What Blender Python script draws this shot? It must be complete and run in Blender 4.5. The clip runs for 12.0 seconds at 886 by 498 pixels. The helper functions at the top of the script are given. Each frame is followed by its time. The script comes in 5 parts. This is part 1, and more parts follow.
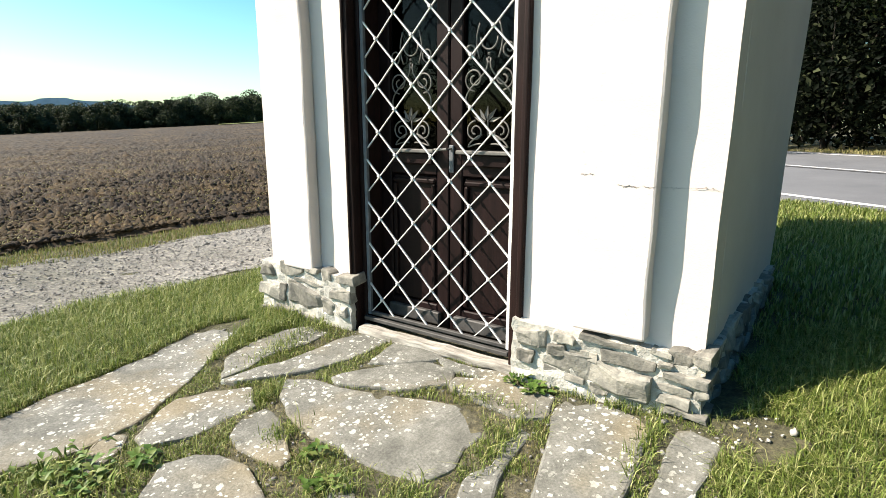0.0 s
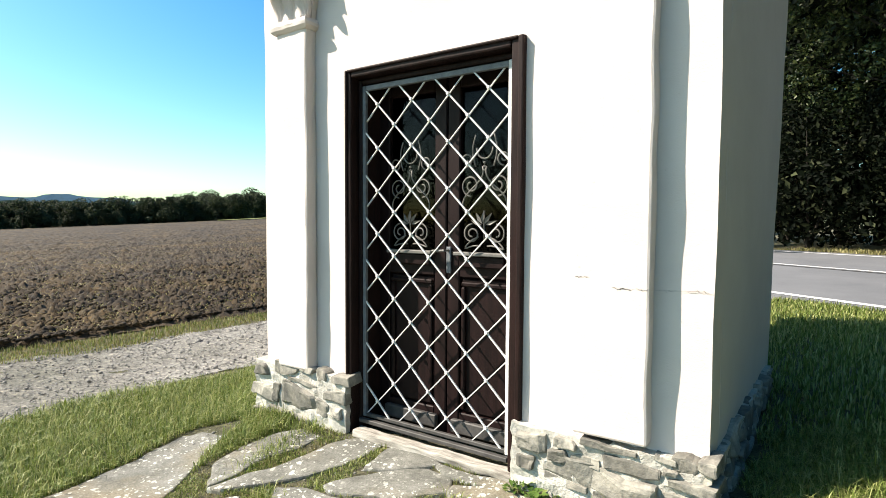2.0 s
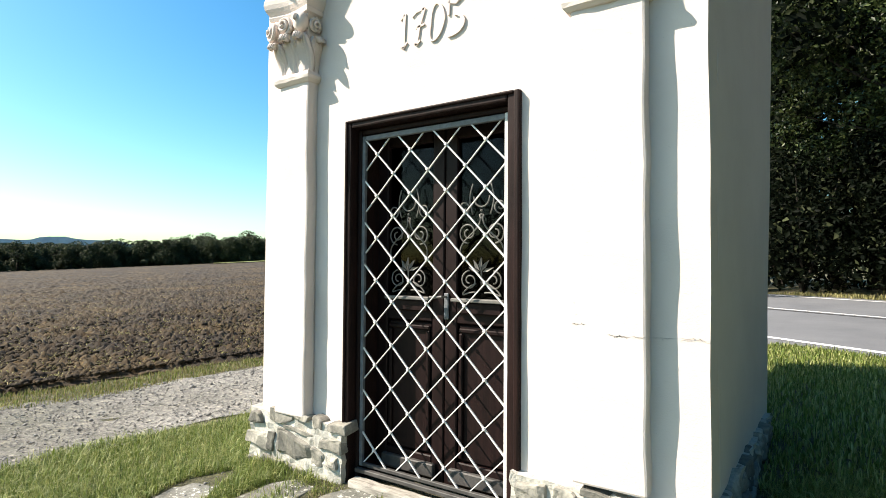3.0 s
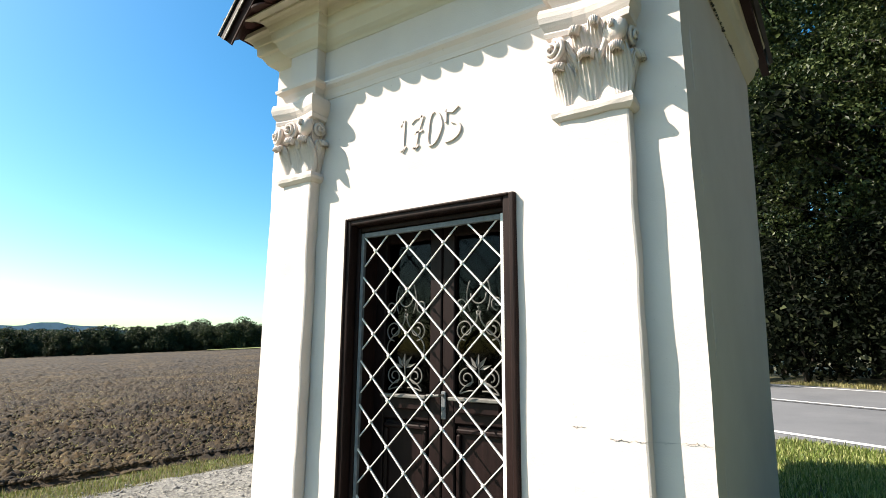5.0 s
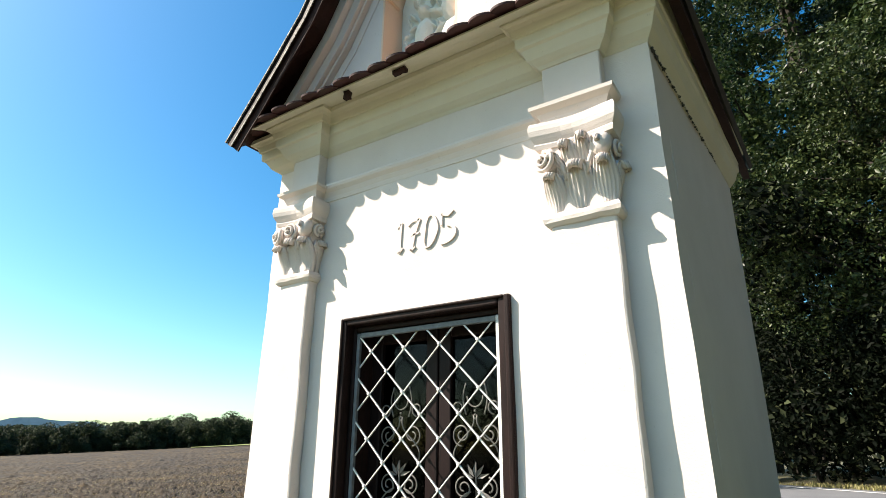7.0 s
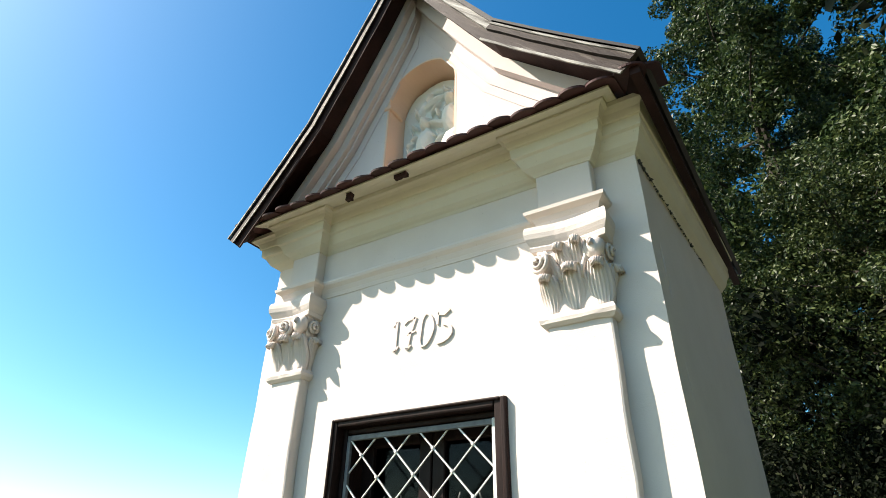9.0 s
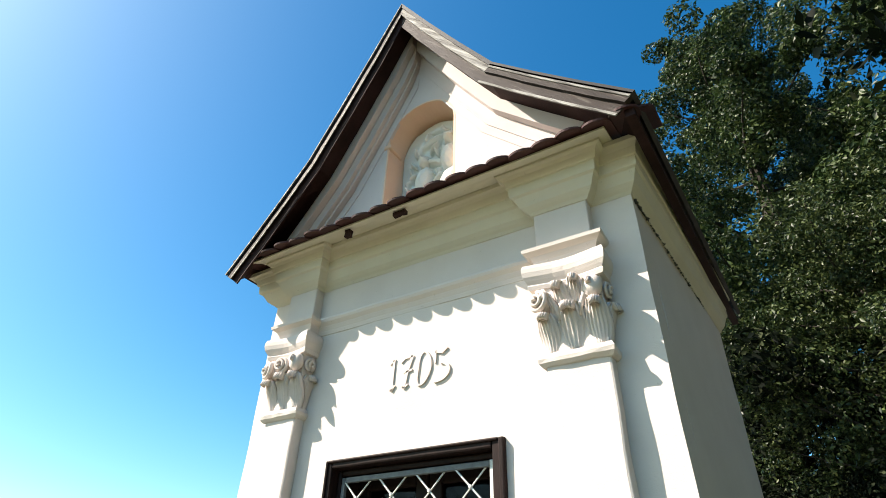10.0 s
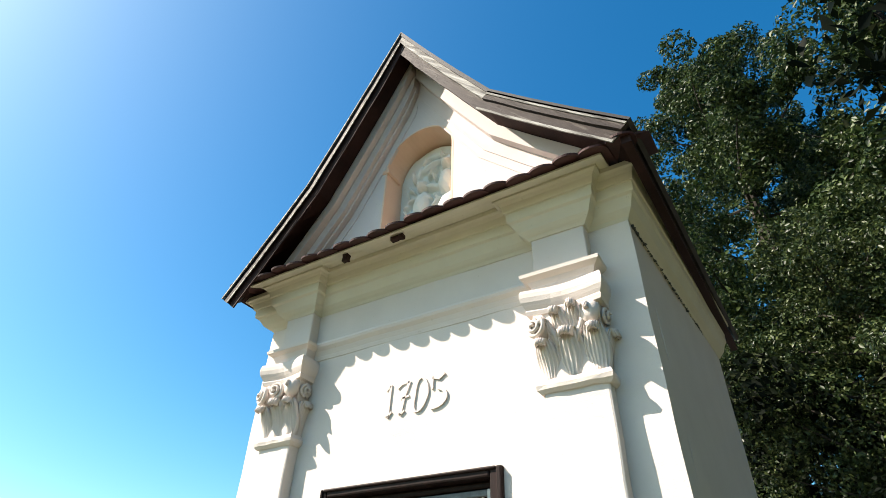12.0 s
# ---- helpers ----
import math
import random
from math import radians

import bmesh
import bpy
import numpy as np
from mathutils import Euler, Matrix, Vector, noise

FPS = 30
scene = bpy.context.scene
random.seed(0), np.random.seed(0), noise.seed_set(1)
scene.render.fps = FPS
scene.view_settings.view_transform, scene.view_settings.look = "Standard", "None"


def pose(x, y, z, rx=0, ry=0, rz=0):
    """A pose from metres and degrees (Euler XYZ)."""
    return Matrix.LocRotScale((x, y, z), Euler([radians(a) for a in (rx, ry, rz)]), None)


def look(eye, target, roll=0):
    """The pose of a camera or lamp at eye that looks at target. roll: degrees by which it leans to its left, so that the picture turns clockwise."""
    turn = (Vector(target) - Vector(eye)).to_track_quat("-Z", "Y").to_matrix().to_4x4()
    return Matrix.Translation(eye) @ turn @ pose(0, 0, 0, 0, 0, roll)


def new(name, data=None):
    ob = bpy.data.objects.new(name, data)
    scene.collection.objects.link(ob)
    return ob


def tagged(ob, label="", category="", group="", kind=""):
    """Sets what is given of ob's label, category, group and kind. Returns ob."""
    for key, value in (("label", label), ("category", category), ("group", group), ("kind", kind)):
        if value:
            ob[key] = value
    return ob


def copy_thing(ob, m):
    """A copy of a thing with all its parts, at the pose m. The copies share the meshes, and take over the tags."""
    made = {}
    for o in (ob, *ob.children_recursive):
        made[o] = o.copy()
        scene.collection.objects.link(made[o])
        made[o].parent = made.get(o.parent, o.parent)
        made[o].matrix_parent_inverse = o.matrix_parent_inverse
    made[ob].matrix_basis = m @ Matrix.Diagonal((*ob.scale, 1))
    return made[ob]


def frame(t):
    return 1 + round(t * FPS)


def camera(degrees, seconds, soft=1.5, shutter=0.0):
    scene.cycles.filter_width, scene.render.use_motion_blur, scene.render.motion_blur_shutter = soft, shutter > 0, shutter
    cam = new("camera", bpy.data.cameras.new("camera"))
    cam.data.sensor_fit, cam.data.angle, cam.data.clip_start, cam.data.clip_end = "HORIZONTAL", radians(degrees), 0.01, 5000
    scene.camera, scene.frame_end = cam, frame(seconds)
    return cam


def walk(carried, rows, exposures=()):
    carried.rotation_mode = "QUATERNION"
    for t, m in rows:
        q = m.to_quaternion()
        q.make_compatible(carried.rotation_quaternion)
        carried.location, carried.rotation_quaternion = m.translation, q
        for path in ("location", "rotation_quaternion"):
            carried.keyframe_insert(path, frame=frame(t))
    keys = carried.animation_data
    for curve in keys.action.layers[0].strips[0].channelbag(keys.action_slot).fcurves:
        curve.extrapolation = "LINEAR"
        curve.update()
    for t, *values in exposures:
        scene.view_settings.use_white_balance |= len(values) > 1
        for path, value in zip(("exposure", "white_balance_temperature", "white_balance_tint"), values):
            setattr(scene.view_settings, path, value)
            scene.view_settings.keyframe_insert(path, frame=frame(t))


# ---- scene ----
cam = camera(78.0, 12.0, soft=0.5)
PATH = [
    (0, (1.137, -2.337, 1.191), (0.026, -0.735, 0.747), 0.0),
    (0.5, (1.136, -2.35, 1.198), (0.021, -0.731, 0.829), 0.2),
    (1, (1.137, -2.361, 1.207), (0.019, -0.727, 0.924), 0.2),
    (1.5, (1.141, -2.37, 1.215), (0.02, -0.725, 1.022), 0.3),
    (2, (1.145, -2.379, 1.223), (0.023, -0.726, 1.122), 0.3),
    (2.5, (1.155, -2.394, 1.233), (0.035, -0.737, 1.21), 0.3),
    (3, (1.156, -2.412, 1.242), (0.044, -0.75, 1.299), 0.4),
    (5, (1.174, -2.435, 1.301), (0.086, -0.797, 1.668), 0.4),
    (5.5, (1.184, -2.442, 1.336), (0.103, -0.813, 1.76), 0.2),
    (6, (1.192, -2.459, 1.354), (0.125, -0.844, 1.854), 0.1),
    (6.5, (1.193, -2.465, 1.354), (0.144, -0.869, 1.947), 0.2),
    (7, (1.199, -2.475, 1.352), (0.17, -0.902, 2.035), 0.3),
    (9, (1.2, -2.509, 1.334), (0.27, -1.056, 2.346), 1.2),
    (9.5, (1.2, -2.511, 1.332), (0.291, -1.09, 2.407), 1.3),
    (10, (1.2, -2.515, 1.33), (0.314, -1.121, 2.458), 1.5),
    (10.5, (1.2, -2.517, 1.331), (0.329, -1.139, 2.49), 1.5),
    (11, (1.2, -2.515, 1.333), (0.338, -1.147, 2.51), 1.4),
    (11.5, (1.2, -2.515, 1.334), (0.343, -1.156, 2.525), 1.5),
    (12, (1.201, -2.515, 1.336), (0.347, -1.161, 2.535), 1.6),
]
walk(cam, [(t, look(eye, target, roll)) for t, eye, target, roll in PATH], exposures=((0.0, 1.2, 7500, 13.5), (12.0, 1.2, 7500, 13.5)))

# ---------------------------------------------------------------- light
SUN_WAY = Vector((-1.43, -1.0, 1.6)).normalized()     # from the place to the sun
ELEV = math.asin(SUN_WAY.z)
AZIM = math.atan2(SUN_WAY.x, SUN_WAY.y)
world = bpy.data.worlds.new("sky")
scene.world = world
world.use_nodes = True
wn = world.node_tree.nodes
sky = wn.new("ShaderNodeTexSky")
sky.sky_type = "NISHITA"
sky.sun_disc = False
sky.sun_elevation = ELEV
sky.sun_rotation = AZIM
sky.altitude = 300
sky.air_density = 1.0
sky.dust_density = 1.5
sky.ozone_density = 1.5
wn["Background"].inputs["Strength"].default_value = 0.112
rich = wn.new("ShaderNodeHueSaturation")
rich.inputs["Saturation"].default_value = 1.5
world.node_tree.links.new(sky.outputs["Color"], rich.inputs["Color"])
cool = wn.new("ShaderNodeMix")
cool.data_type, cool.blend_type = "RGBA", "MULTIPLY"
cool.inputs[0].default_value = 1.0
cool.inputs[7].default_value = (0.82, 1.085, 1.0, 1)
world.node_tree.links.new(rich.outputs["Color"], cool.inputs[6])
world.node_tree.links.new(cool.outputs[2], wn["Background"].inputs["Color"])
sun_data = bpy.data.lights.new("sun", "SUN")
sun_data.energy = 5.0
sun_data.angle = radians(0.5)
sun_data.color = (1.0, 0.975, 0.94)
sun = new("sun", sun_data)
sun.matrix_world = look((-20, -16, 24), (-20 - SUN_WAY.x, -16 - SUN_WAY.y, 24 - SUN_WAY.z))


# ---------------------------------------------------------------- materials
def nodes_of(name):
    m = bpy.data.materials.new(name)
    m.use_nodes = True
    nt = m.node_tree
    return m, nt, nt.nodes["Principled BSDF"]


def grain_coords(nt, slant, stretch):
    """Coordinates that run along a slanting board."""
    tc = nt.nodes.new("ShaderNodeTexCoord")
    mp = nt.nodes.new("ShaderNodeMapping")
    mp.vector_type = "TEXTURE"
    mp.inputs["Rotation"].default_value = (0, radians(slant), 0)
    mp.inputs["Scale"].default_value = stretch
    nt.links.new(tc.outputs["Object"], mp.inputs["Vector"])
    return mp.outputs["Vector"]


def coords(nt, scale=1.0, kind="Object"):
    tc = nt.nodes.new("ShaderNodeTexCoord")
    mp = nt.nodes.new("ShaderNodeMapping")
    mp.inputs["Scale"].default_value = (scale, scale, scale) if isinstance(scale, (int, float)) else scale
    nt.links.new(tc.outputs[kind], mp.inputs["Vector"])
    return mp.outputs["Vector"]


def noise_tex(nt, vec, scale, detail=5.0, rough=0.6):
    n = nt.nodes.new("ShaderNodeTexNoise")
    n.inputs["Scale"].default_value = scale
    n.inputs["Detail"].default_value = detail
    n.inputs["Roughness"].default_value = rough
    nt.links.new(vec, n.inputs["Vector"])
    return n.outputs["Fac"]


def ramp(nt, fac, stops):
    r = nt.nodes.new("ShaderNodeValToRGB")
    el = r.color_ramp.elements
    while len(el) < len(stops):
        el.new(0.5)
    for e, (p, c) in zip(el, stops):
        e.position = p
        e.color = (*c, 1) if len(c) == 3 else c
    nt.links.new(fac, r.inputs["Fac"])
    return r.outputs["Color"]


def mixed(nt, a, b, fac, how="MIX"):
    m = nt.nodes.new("ShaderNodeMix")
    m.data_type = "RGBA"
    m.blend_type = how
    for sock, v in ((m.inputs[6], a), (m.inputs[7], b), (m.inputs[0], fac)):
        if isinstance(v, (int, float)):
            sock.default_value = v
        elif isinstance(v, tuple):
            sock.default_value = (*v, 1)
        else:
            nt.links.new(v, sock)
    return m.outputs[2]


def bumped(nt, bsdf, height, strength=0.4, dist=0.01):
    b = nt.nodes.new("ShaderNodeBump")
    b.inputs["Strength"].default_value = strength
    b.inputs["Distance"].default_value = dist
    nt.links.new(height, b.inputs["Height"])
    nt.links.new(b.outputs["Normal"], bsdf.inputs["Normal"])


def random_value(nt):
    return nt.nodes.new("ShaderNodeObjectInfo").outputs["Random"]


def plain(name, stops, scale=8.0, rough=0.8, fine=60.0, bump=0.3, dist=0.004, metal=0.0, stretch=(1, 1, 1), spread=0.0, kind="Object", sheen=0.35, slant=0):
    """Two scales of variation, and a fine relief."""
    m, nt, p = nodes_of(name)
    vec = coords(nt, stretch, kind) if not slant else grain_coords(nt, slant, (3.0, 0.5, 0.22))
    big = noise_tex(nt, vec, scale, 6, 0.65)
    small = noise_tex(nt, vec, fine, 4, 0.6)
    col = ramp(nt, big, stops)
    col = mixed(nt, col, ramp(nt, small, [(0.3, (0.62, 0.62, 0.62)), (0.7, (1.0, 1.0, 1.0))]), 0.55, "MULTIPLY")
    if spread:
        tone = nt.nodes.new("ShaderNodeHueSaturation")
        mr = nt.nodes.new("ShaderNodeMapRange")
        nt.links.new(random_value(nt), mr.inputs[0])
        mr.inputs[3].default_value, mr.inputs[4].default_value = 1 - spread, 1 + spread
        nt.links.new(mr.outputs[0], tone.inputs["Value"])
        nt.links.new(col, tone.inputs["Color"])
        col = tone.outputs["Color"]
    nt.links.new(col, p.inputs["Base Color"])
    p.inputs["Roughness"].default_value = rough
    p.inputs["Metallic"].default_value = metal
    p.inputs["Specular IOR Level"].default_value = sheen
    bumped(nt, p, small, bump, dist)
    return m


def plaster_material(name, light, dark):
    m, nt, p = nodes_of(name)
    vec = coords(nt)
    big = noise_tex(nt, vec, 1.6, 6, 0.6)
    fine = noise_tex(nt, vec, 140, 3, 0.6)
    mid = noise_tex(nt, vec, 14, 5, 0.6)
    col = ramp(nt, big, [(0.3, dark), (0.62, light)])
    speck = ramp(nt, noise_tex(nt, vec, 45, 2, 0.5), [(0.22, (0.72, 0.70, 0.66)), (0.3, (1, 1, 1))])
    col = mixed(nt, col, speck, 0.5, "MULTIPLY")
    nt.links.new(col, p.inputs["Base Color"])
    p.inputs["Roughness"].default_value = 0.9
    add = nt.nodes.new("ShaderNodeMath")
    add.operation = "ADD"
    nt.links.new(fine, add.inputs[0])
    nt.links.new(mid, add.inputs[1])
    bumped(nt, p, add.outputs[0], 0.25, 0.006)
    return m


PLASTER = plaster_material("white_lime_plaster", (0.655, 0.583, 0.542), (0.595, 0.523, 0.486))
STUCCO = plaster_material("cream_stucco", (0.63, 0.585, 0.49), (0.56, 0.515, 0.42))
PEACH = plaster_material("peach_limewash", (0.76, 0.55, 0.42), (0.70, 0.49, 0.37))
ROSE = plaster_material("pale_rose_limewash", (0.62, 0.55, 0.535), (0.56, 0.49, 0.475))
RELIEF = plaster_material("white_relief_stone", (0.74, 0.74, 0.70), (0.62, 0.62, 0.57))
MORTAR = plain("lime_mortar", [(0.3, (0.34, 0.325, 0.285)), (0.7, (0.62, 0.60, 0.54))], 9, 0.95, 70, 0.8, 0.01)
BROWN = plain("dark_brown_painted_wood", [(0.3, (0.008, 0.0045, 0.004)), (0.7, (0.026, 0.011, 0.0095))], 6, 0.55, 90, 0.6, 0.003, 0, (6, 6, 0.5), sheen=0.15)
DOORWOOD = plain("red_brown_door_wood", [(0.3, (0.007, 0.0034, 0.0034)), (0.7, (0.019, 0.0088, 0.0085))], 5, 0.5, 80, 0.3, 0.002, 0, (6, 6, 0.5), sheen=0.15)
SOFFIT = plain("dark_soffit_boards", [(0.3, (0.022, 0.011, 0.010)), (0.7, (0.05, 0.024, 0.022))], 4, 0.7, 60, 0.4, 0.003, sheen=0.12)
GREYWOOD = plain("weathered_grey_wood", [(0.36, (0.05, 0.042, 0.037)), (0.5, (0.25, 0.235, 0.215)), (0.64, (0.50, 0.48, 0.445))], 8, 0.75, 40, 0.9, 0.006, 0, (1, 1, 1), slant=50)
SILLWOOD = plain("bleached_sill_wood", [(0.32, (0.14, 0.125, 0.105)), (0.55, (0.42, 0.39, 0.34)), (0.7, (0.60, 0.57, 0.51))], 7, 0.8, 90, 0.7, 0.004, 0, (0.6, 5, 5))
WHITEIRON = plain("white_painted_iron", [(0.3, (0.62, 0.62, 0.60)), (0.7, (0.82, 0.82, 0.80))], 20, 0.45, 150, 0.3, 0.001)
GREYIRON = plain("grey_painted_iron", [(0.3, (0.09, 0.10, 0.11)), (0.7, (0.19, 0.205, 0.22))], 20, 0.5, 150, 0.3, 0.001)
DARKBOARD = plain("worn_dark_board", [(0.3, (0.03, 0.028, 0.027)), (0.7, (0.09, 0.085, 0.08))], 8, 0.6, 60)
DARKVERGE = plain("dark_weathered_verge_wood", [(0.3, (0.018, 0.011, 0.009)), (0.58, (0.045, 0.03, 0.026)), (0.74, (0.19, 0.17, 0.15))], 7, 0.7, 40, 0.9, 0.006, slant=50)
PALEIRON = plain("pale_grey_scrollwork", [(0.3, (0.10, 0.097, 0.09)), (0.7, (0.21, 0.20, 0.185))], 20, 0.5, 150, 0.3, 0.001)
TILE = plain("red_brown_clay_tile", [(0.3, (0.045, 0.016, 0.017)), (0.7, (0.085, 0.030, 0.029))], 7, 0.6, 60, 0.5, 0.003, 0, (1, 1, 1), 0.25)
ROOFSKIN = plain("dark_roof_sheet", [(0.3, (0.02, 0.018, 0.018)), (0.7, (0.05, 0.045, 0.045))], 5, 0.6, 60)
# Gloom of the closed room is put into this near-black plaster colour.
DARKROOM = plain("gloom_coloured_plaster", [(0.3, (0.030, 0.027, 0.024)), (0.7, (0.055, 0.05, 0.045))], 3, 0.9, 40)
PLINTHSTONE = plain("grey_brown_fieldstone", [(0.28, (0.10, 0.097, 0.088)), (0.5, (0.22, 0.21, 0.18)), (0.72, (0.38, 0.355, 0.30))], 9, 0.85, 55, 0.7, 0.008, 0, (1, 1, 1), 0.4)
PEBBLE = plain("pale_gravel_stone", [(0.3, (0.20, 0.19, 0.175)), (0.7, (0.42, 0.405, 0.375))], 12, 0.9, 80, 0.5, 0.004, 0, (1, 1, 1), 0.3)
RUBBLE = plain("white_rubble_stone", [(0.3, (0.36, 0.34, 0.30)), (0.7, (0.56, 0.54, 0.49))], 12, 0.9, 80, 0.6, 0.004)
BARK = plain("grey_brown_bark", [(0.3, (0.018, 0.015, 0.012)), (0.7, (0.05, 0.042, 0.034))], 4, 0.95, 30, 0.9, 0.02, 0, (3, 3, 0.6))


def flag_material():
    m, nt, p = nodes_of("lichened_flagstone")
    vec = coords(nt)
    base = ramp(nt, noise_tex(nt, vec, 5.5, 9, 0.75), [(0.28, (0.075, 0.075, 0.062)), (0.5, (0.17, 0.168, 0.145)), (0.72, (0.28, 0.275, 0.245))])
    ochre = ramp(nt, noise_tex(nt, vec, 2.1, 3, 0.5), [(0.50, (0, 0, 0)), (0.68, (0.5, 0.5, 0.5))])
    base = mixed(nt, base, (0.30, 0.235, 0.13), ochre)
    grain = noise_tex(nt, vec, 90, 4, 0.65)
    base = mixed(nt, base, ramp(nt, grain, [(0.3, (0.42, 0.42, 0.42)), (0.7, (1.15, 1.15, 1.15))]), 0.75, "MULTIPLY")
    wob = nt.nodes.new("ShaderNodeVectorMath")
    wob.operation = "ADD"
    nz = nt.nodes.new("ShaderNodeTexNoise")
    nz.inputs["Scale"].default_value = 35
    sc = nt.nodes.new("ShaderNodeVectorMath")
    sc.operation = "SCALE"
    sc.inputs["Scale"].default_value = 0.035
    nt.links.new(vec, nz.inputs["Vector"])
    nt.links.new(nz.outputs["Color"], sc.inputs[0])
    nt.links.new(vec, wob.inputs[0])
    nt.links.new(sc.outputs[0], wob.inputs[1])
    lich = None
    patch = ramp(nt, noise_tex(nt, vec, 2.7, 2, 0.5), [(0.40, (0, 0, 0)), (0.50, (1, 1, 1))])
    for scale, near in ((26, 0.29), (44, 0.29)):
        v = nt.nodes.new("ShaderNodeTexVoronoi")
        v.inputs["Scale"].default_value = scale
        v.inputs["Randomness"].default_value = 1.0
        nt.links.new(wob.outputs[0], v.inputs["Vector"])
        sep = nt.nodes.new("ShaderNodeSeparateColor")
        nt.links.new(v.outputs["Color"], sep.inputs[0])
        size = nt.nodes.new("ShaderNodeMath")
        size.operation = "MULTIPLY_ADD"
        nt.links.new(sep.outputs[0], size.inputs[0])
        size.inputs[1].default_value, size.inputs[2].default_value = 0.55, near - 0.42
        less = nt.nodes.new("ShaderNodeMath")
        less.operation = "LESS_THAN"
        nt.links.new(v.outputs["Distance"], less.inputs[0])
        nt.links.new(size.outputs[0], less.inputs[1])
        if lich is None:
            lich = less.outputs[0]
        else:
            mx = nt.nodes.new("ShaderNodeMath")
            mx.operation = "MAXIMUM"
            nt.links.new(lich, mx.inputs[0])
            nt.links.new(less.outputs[0], mx.inputs[1])
            lich = mx.outputs[0]
    mul = nt.nodes.new("ShaderNodeMath")
    mul.operation = "MULTIPLY"
    nt.links.new(lich, mul.inputs[0])
    nt.links.new(patch, mul.inputs[1])
    lc = ramp(nt, grain, [(0.3, (0.32, 0.32, 0.275)), (0.7, (0.52, 0.52, 0.46))])
    col = mixed(nt, base, lc, mul.outputs[0])
    nt.links.new(col, p.inputs["Base Color"])
    p.inputs["Roughness"].default_value = 0.9
    bumped(nt, p, grain, 0.6, 0.006)
    return m


FLAG = flag_material()


def soil_material(name, stops, fine, relief_depth=0.05):
    m, nt, p = nodes_of(name)
    vec = coords(nt)
    big = ramp(nt, noise_tex(nt, vec, 0.35, 6, 0.7), stops)
    grain = noise_tex(nt, vec, fine, 8, 0.75)
    col = mixed(nt, big, ramp(nt, grain, [(0.34, (0.24, 0.22, 0.20)), (0.52, (0.85, 0.85, 0.85)), (0.68, (1.9, 1.78, 1.55))]), 0.9, "MULTIPLY")
    nt.links.new(col, p.inputs["Base Color"])
    p.inputs["Roughness"].default_value = 0.95
    bumped(nt, p, grain, 0.9, relief_depth)
    return m


SOIL = soil_material("ploughed_soil", [(0.30, (0.018, 0.011, 0.006)), (0.5, (0.044, 0.028, 0.012)), (0.70, (0.098, 0.064, 0.024))], 10)
EARTH = soil_material("mossy_earth", [(0.3, (0.075, 0.085, 0.035)), (0.5, (0.125, 0.118, 0.065)), (0.72, (0.20, 0.175, 0.115))], 30)
GRAVEL = soil_material("gravel_track", [(0.3, (0.115, 0.115, 0.085)), (0.5, (0.225, 0.215, 0.19)), (0.7, (0.32, 0.31, 0.285))], 22, 0.025)
ASPHALT = plain("grey_asphalt", [(0.3, (0.12, 0.125, 0.135)), (0.7, (0.17, 0.175, 0.185))], 0.8, 0.85, 90, 0.5, 0.004)
ROADPAINT = plain("white_road_paint", [(0.3, (0.5, 0.5, 0.5)), (0.7, (0.75, 0.75, 0.75))], 5, 0.7, 60)
TARSEAM = plain("black_tar_seam", [(0.3, (0.03, 0.03, 0.03)), (0.7, (0.06, 0.06, 0.06))], 5, 0.6, 60)


def leaf_material(name, a, b, c, gloss=0.45, most=0.55, shine=0.25):
    m, nt, p = nodes_of(name)
    geo = nt.nodes.new("ShaderNodeNewGeometry")
    col = ramp(nt, geo.outputs["Random Per Island"], [(0.0, a), (most, b), (1.0, c)])
    nt.links.new(col, p.inputs["Base Color"])
    p.inputs["Roughness"].default_value = gloss
    p.inputs["Specular IOR Level"].default_value = shine
    tr = nt.nodes.new("ShaderNodeBsdfTranslucent")
    nt.links.new(col, tr.inputs["Color"])
    mx = nt.nodes.new("ShaderNodeMixShader")
    mx.inputs[0].default_value = 0.25
    nt.links.new(p.outputs[0], mx.inputs[1])
    nt.links.new(tr.outputs[0], mx.inputs[2])
    nt.links.new(mx.outputs[0], nt.nodes["Material Output"].inputs["Surface"])
    return m


GRASS = leaf_material("grass_blades", (0.060, 0.100, 0.018), (0.165, 0.218, 0.044), (0.40, 0.395, 0.17), 0.5)
DRYGRASS = leaf_material("dry_verge_grass", (0.12, 0.12, 0.035), (0.22, 0.20, 0.075), (0.36, 0.30, 0.15), 0.6)
WEED = leaf_material("weed_leaves", (0.05, 0.11, 0.02), (0.10, 0.17, 0.035), (0.19, 0.22, 0.07), 0.5)
OAKLEAF = leaf_material("oak_leaves", (0.008, 0.020, 0.007), (0.024, 0.047, 0.014), (0.085, 0.118, 0.038), 0.45)
LIMELEAF = leaf_material("lime_tree_leaves", (0.008, 0.018, 0.006), (0.026, 0.044, 0.013), (0.09, 0.115, 0.04), 0.4)
# Canopy shade is put into near-black leaves, sun flecks into the few pale ones.
SHADELEAF = leaf_material("shade_darkened_leaves", (0.002, 0.004, 0.002), (0.004, 0.007, 0.003), (0.060, 0.070, 0.035), 0.6, 0.86, 0.06)
FARLEAF = leaf_material("far_foliage", (0.010, 0.019, 0.010), (0.022, 0.035, 0.015), (0.062, 0.075, 0.028), 0.7)
# Distance haze is mixed into this pale blue base colour.
HILLS = plain("haze_tinted_hills", [(0.3, (0.34, 0.42, 0.52)), (0.7, (0.43, 0.50, 0.57))], 0.01, 1.0, 0.05)


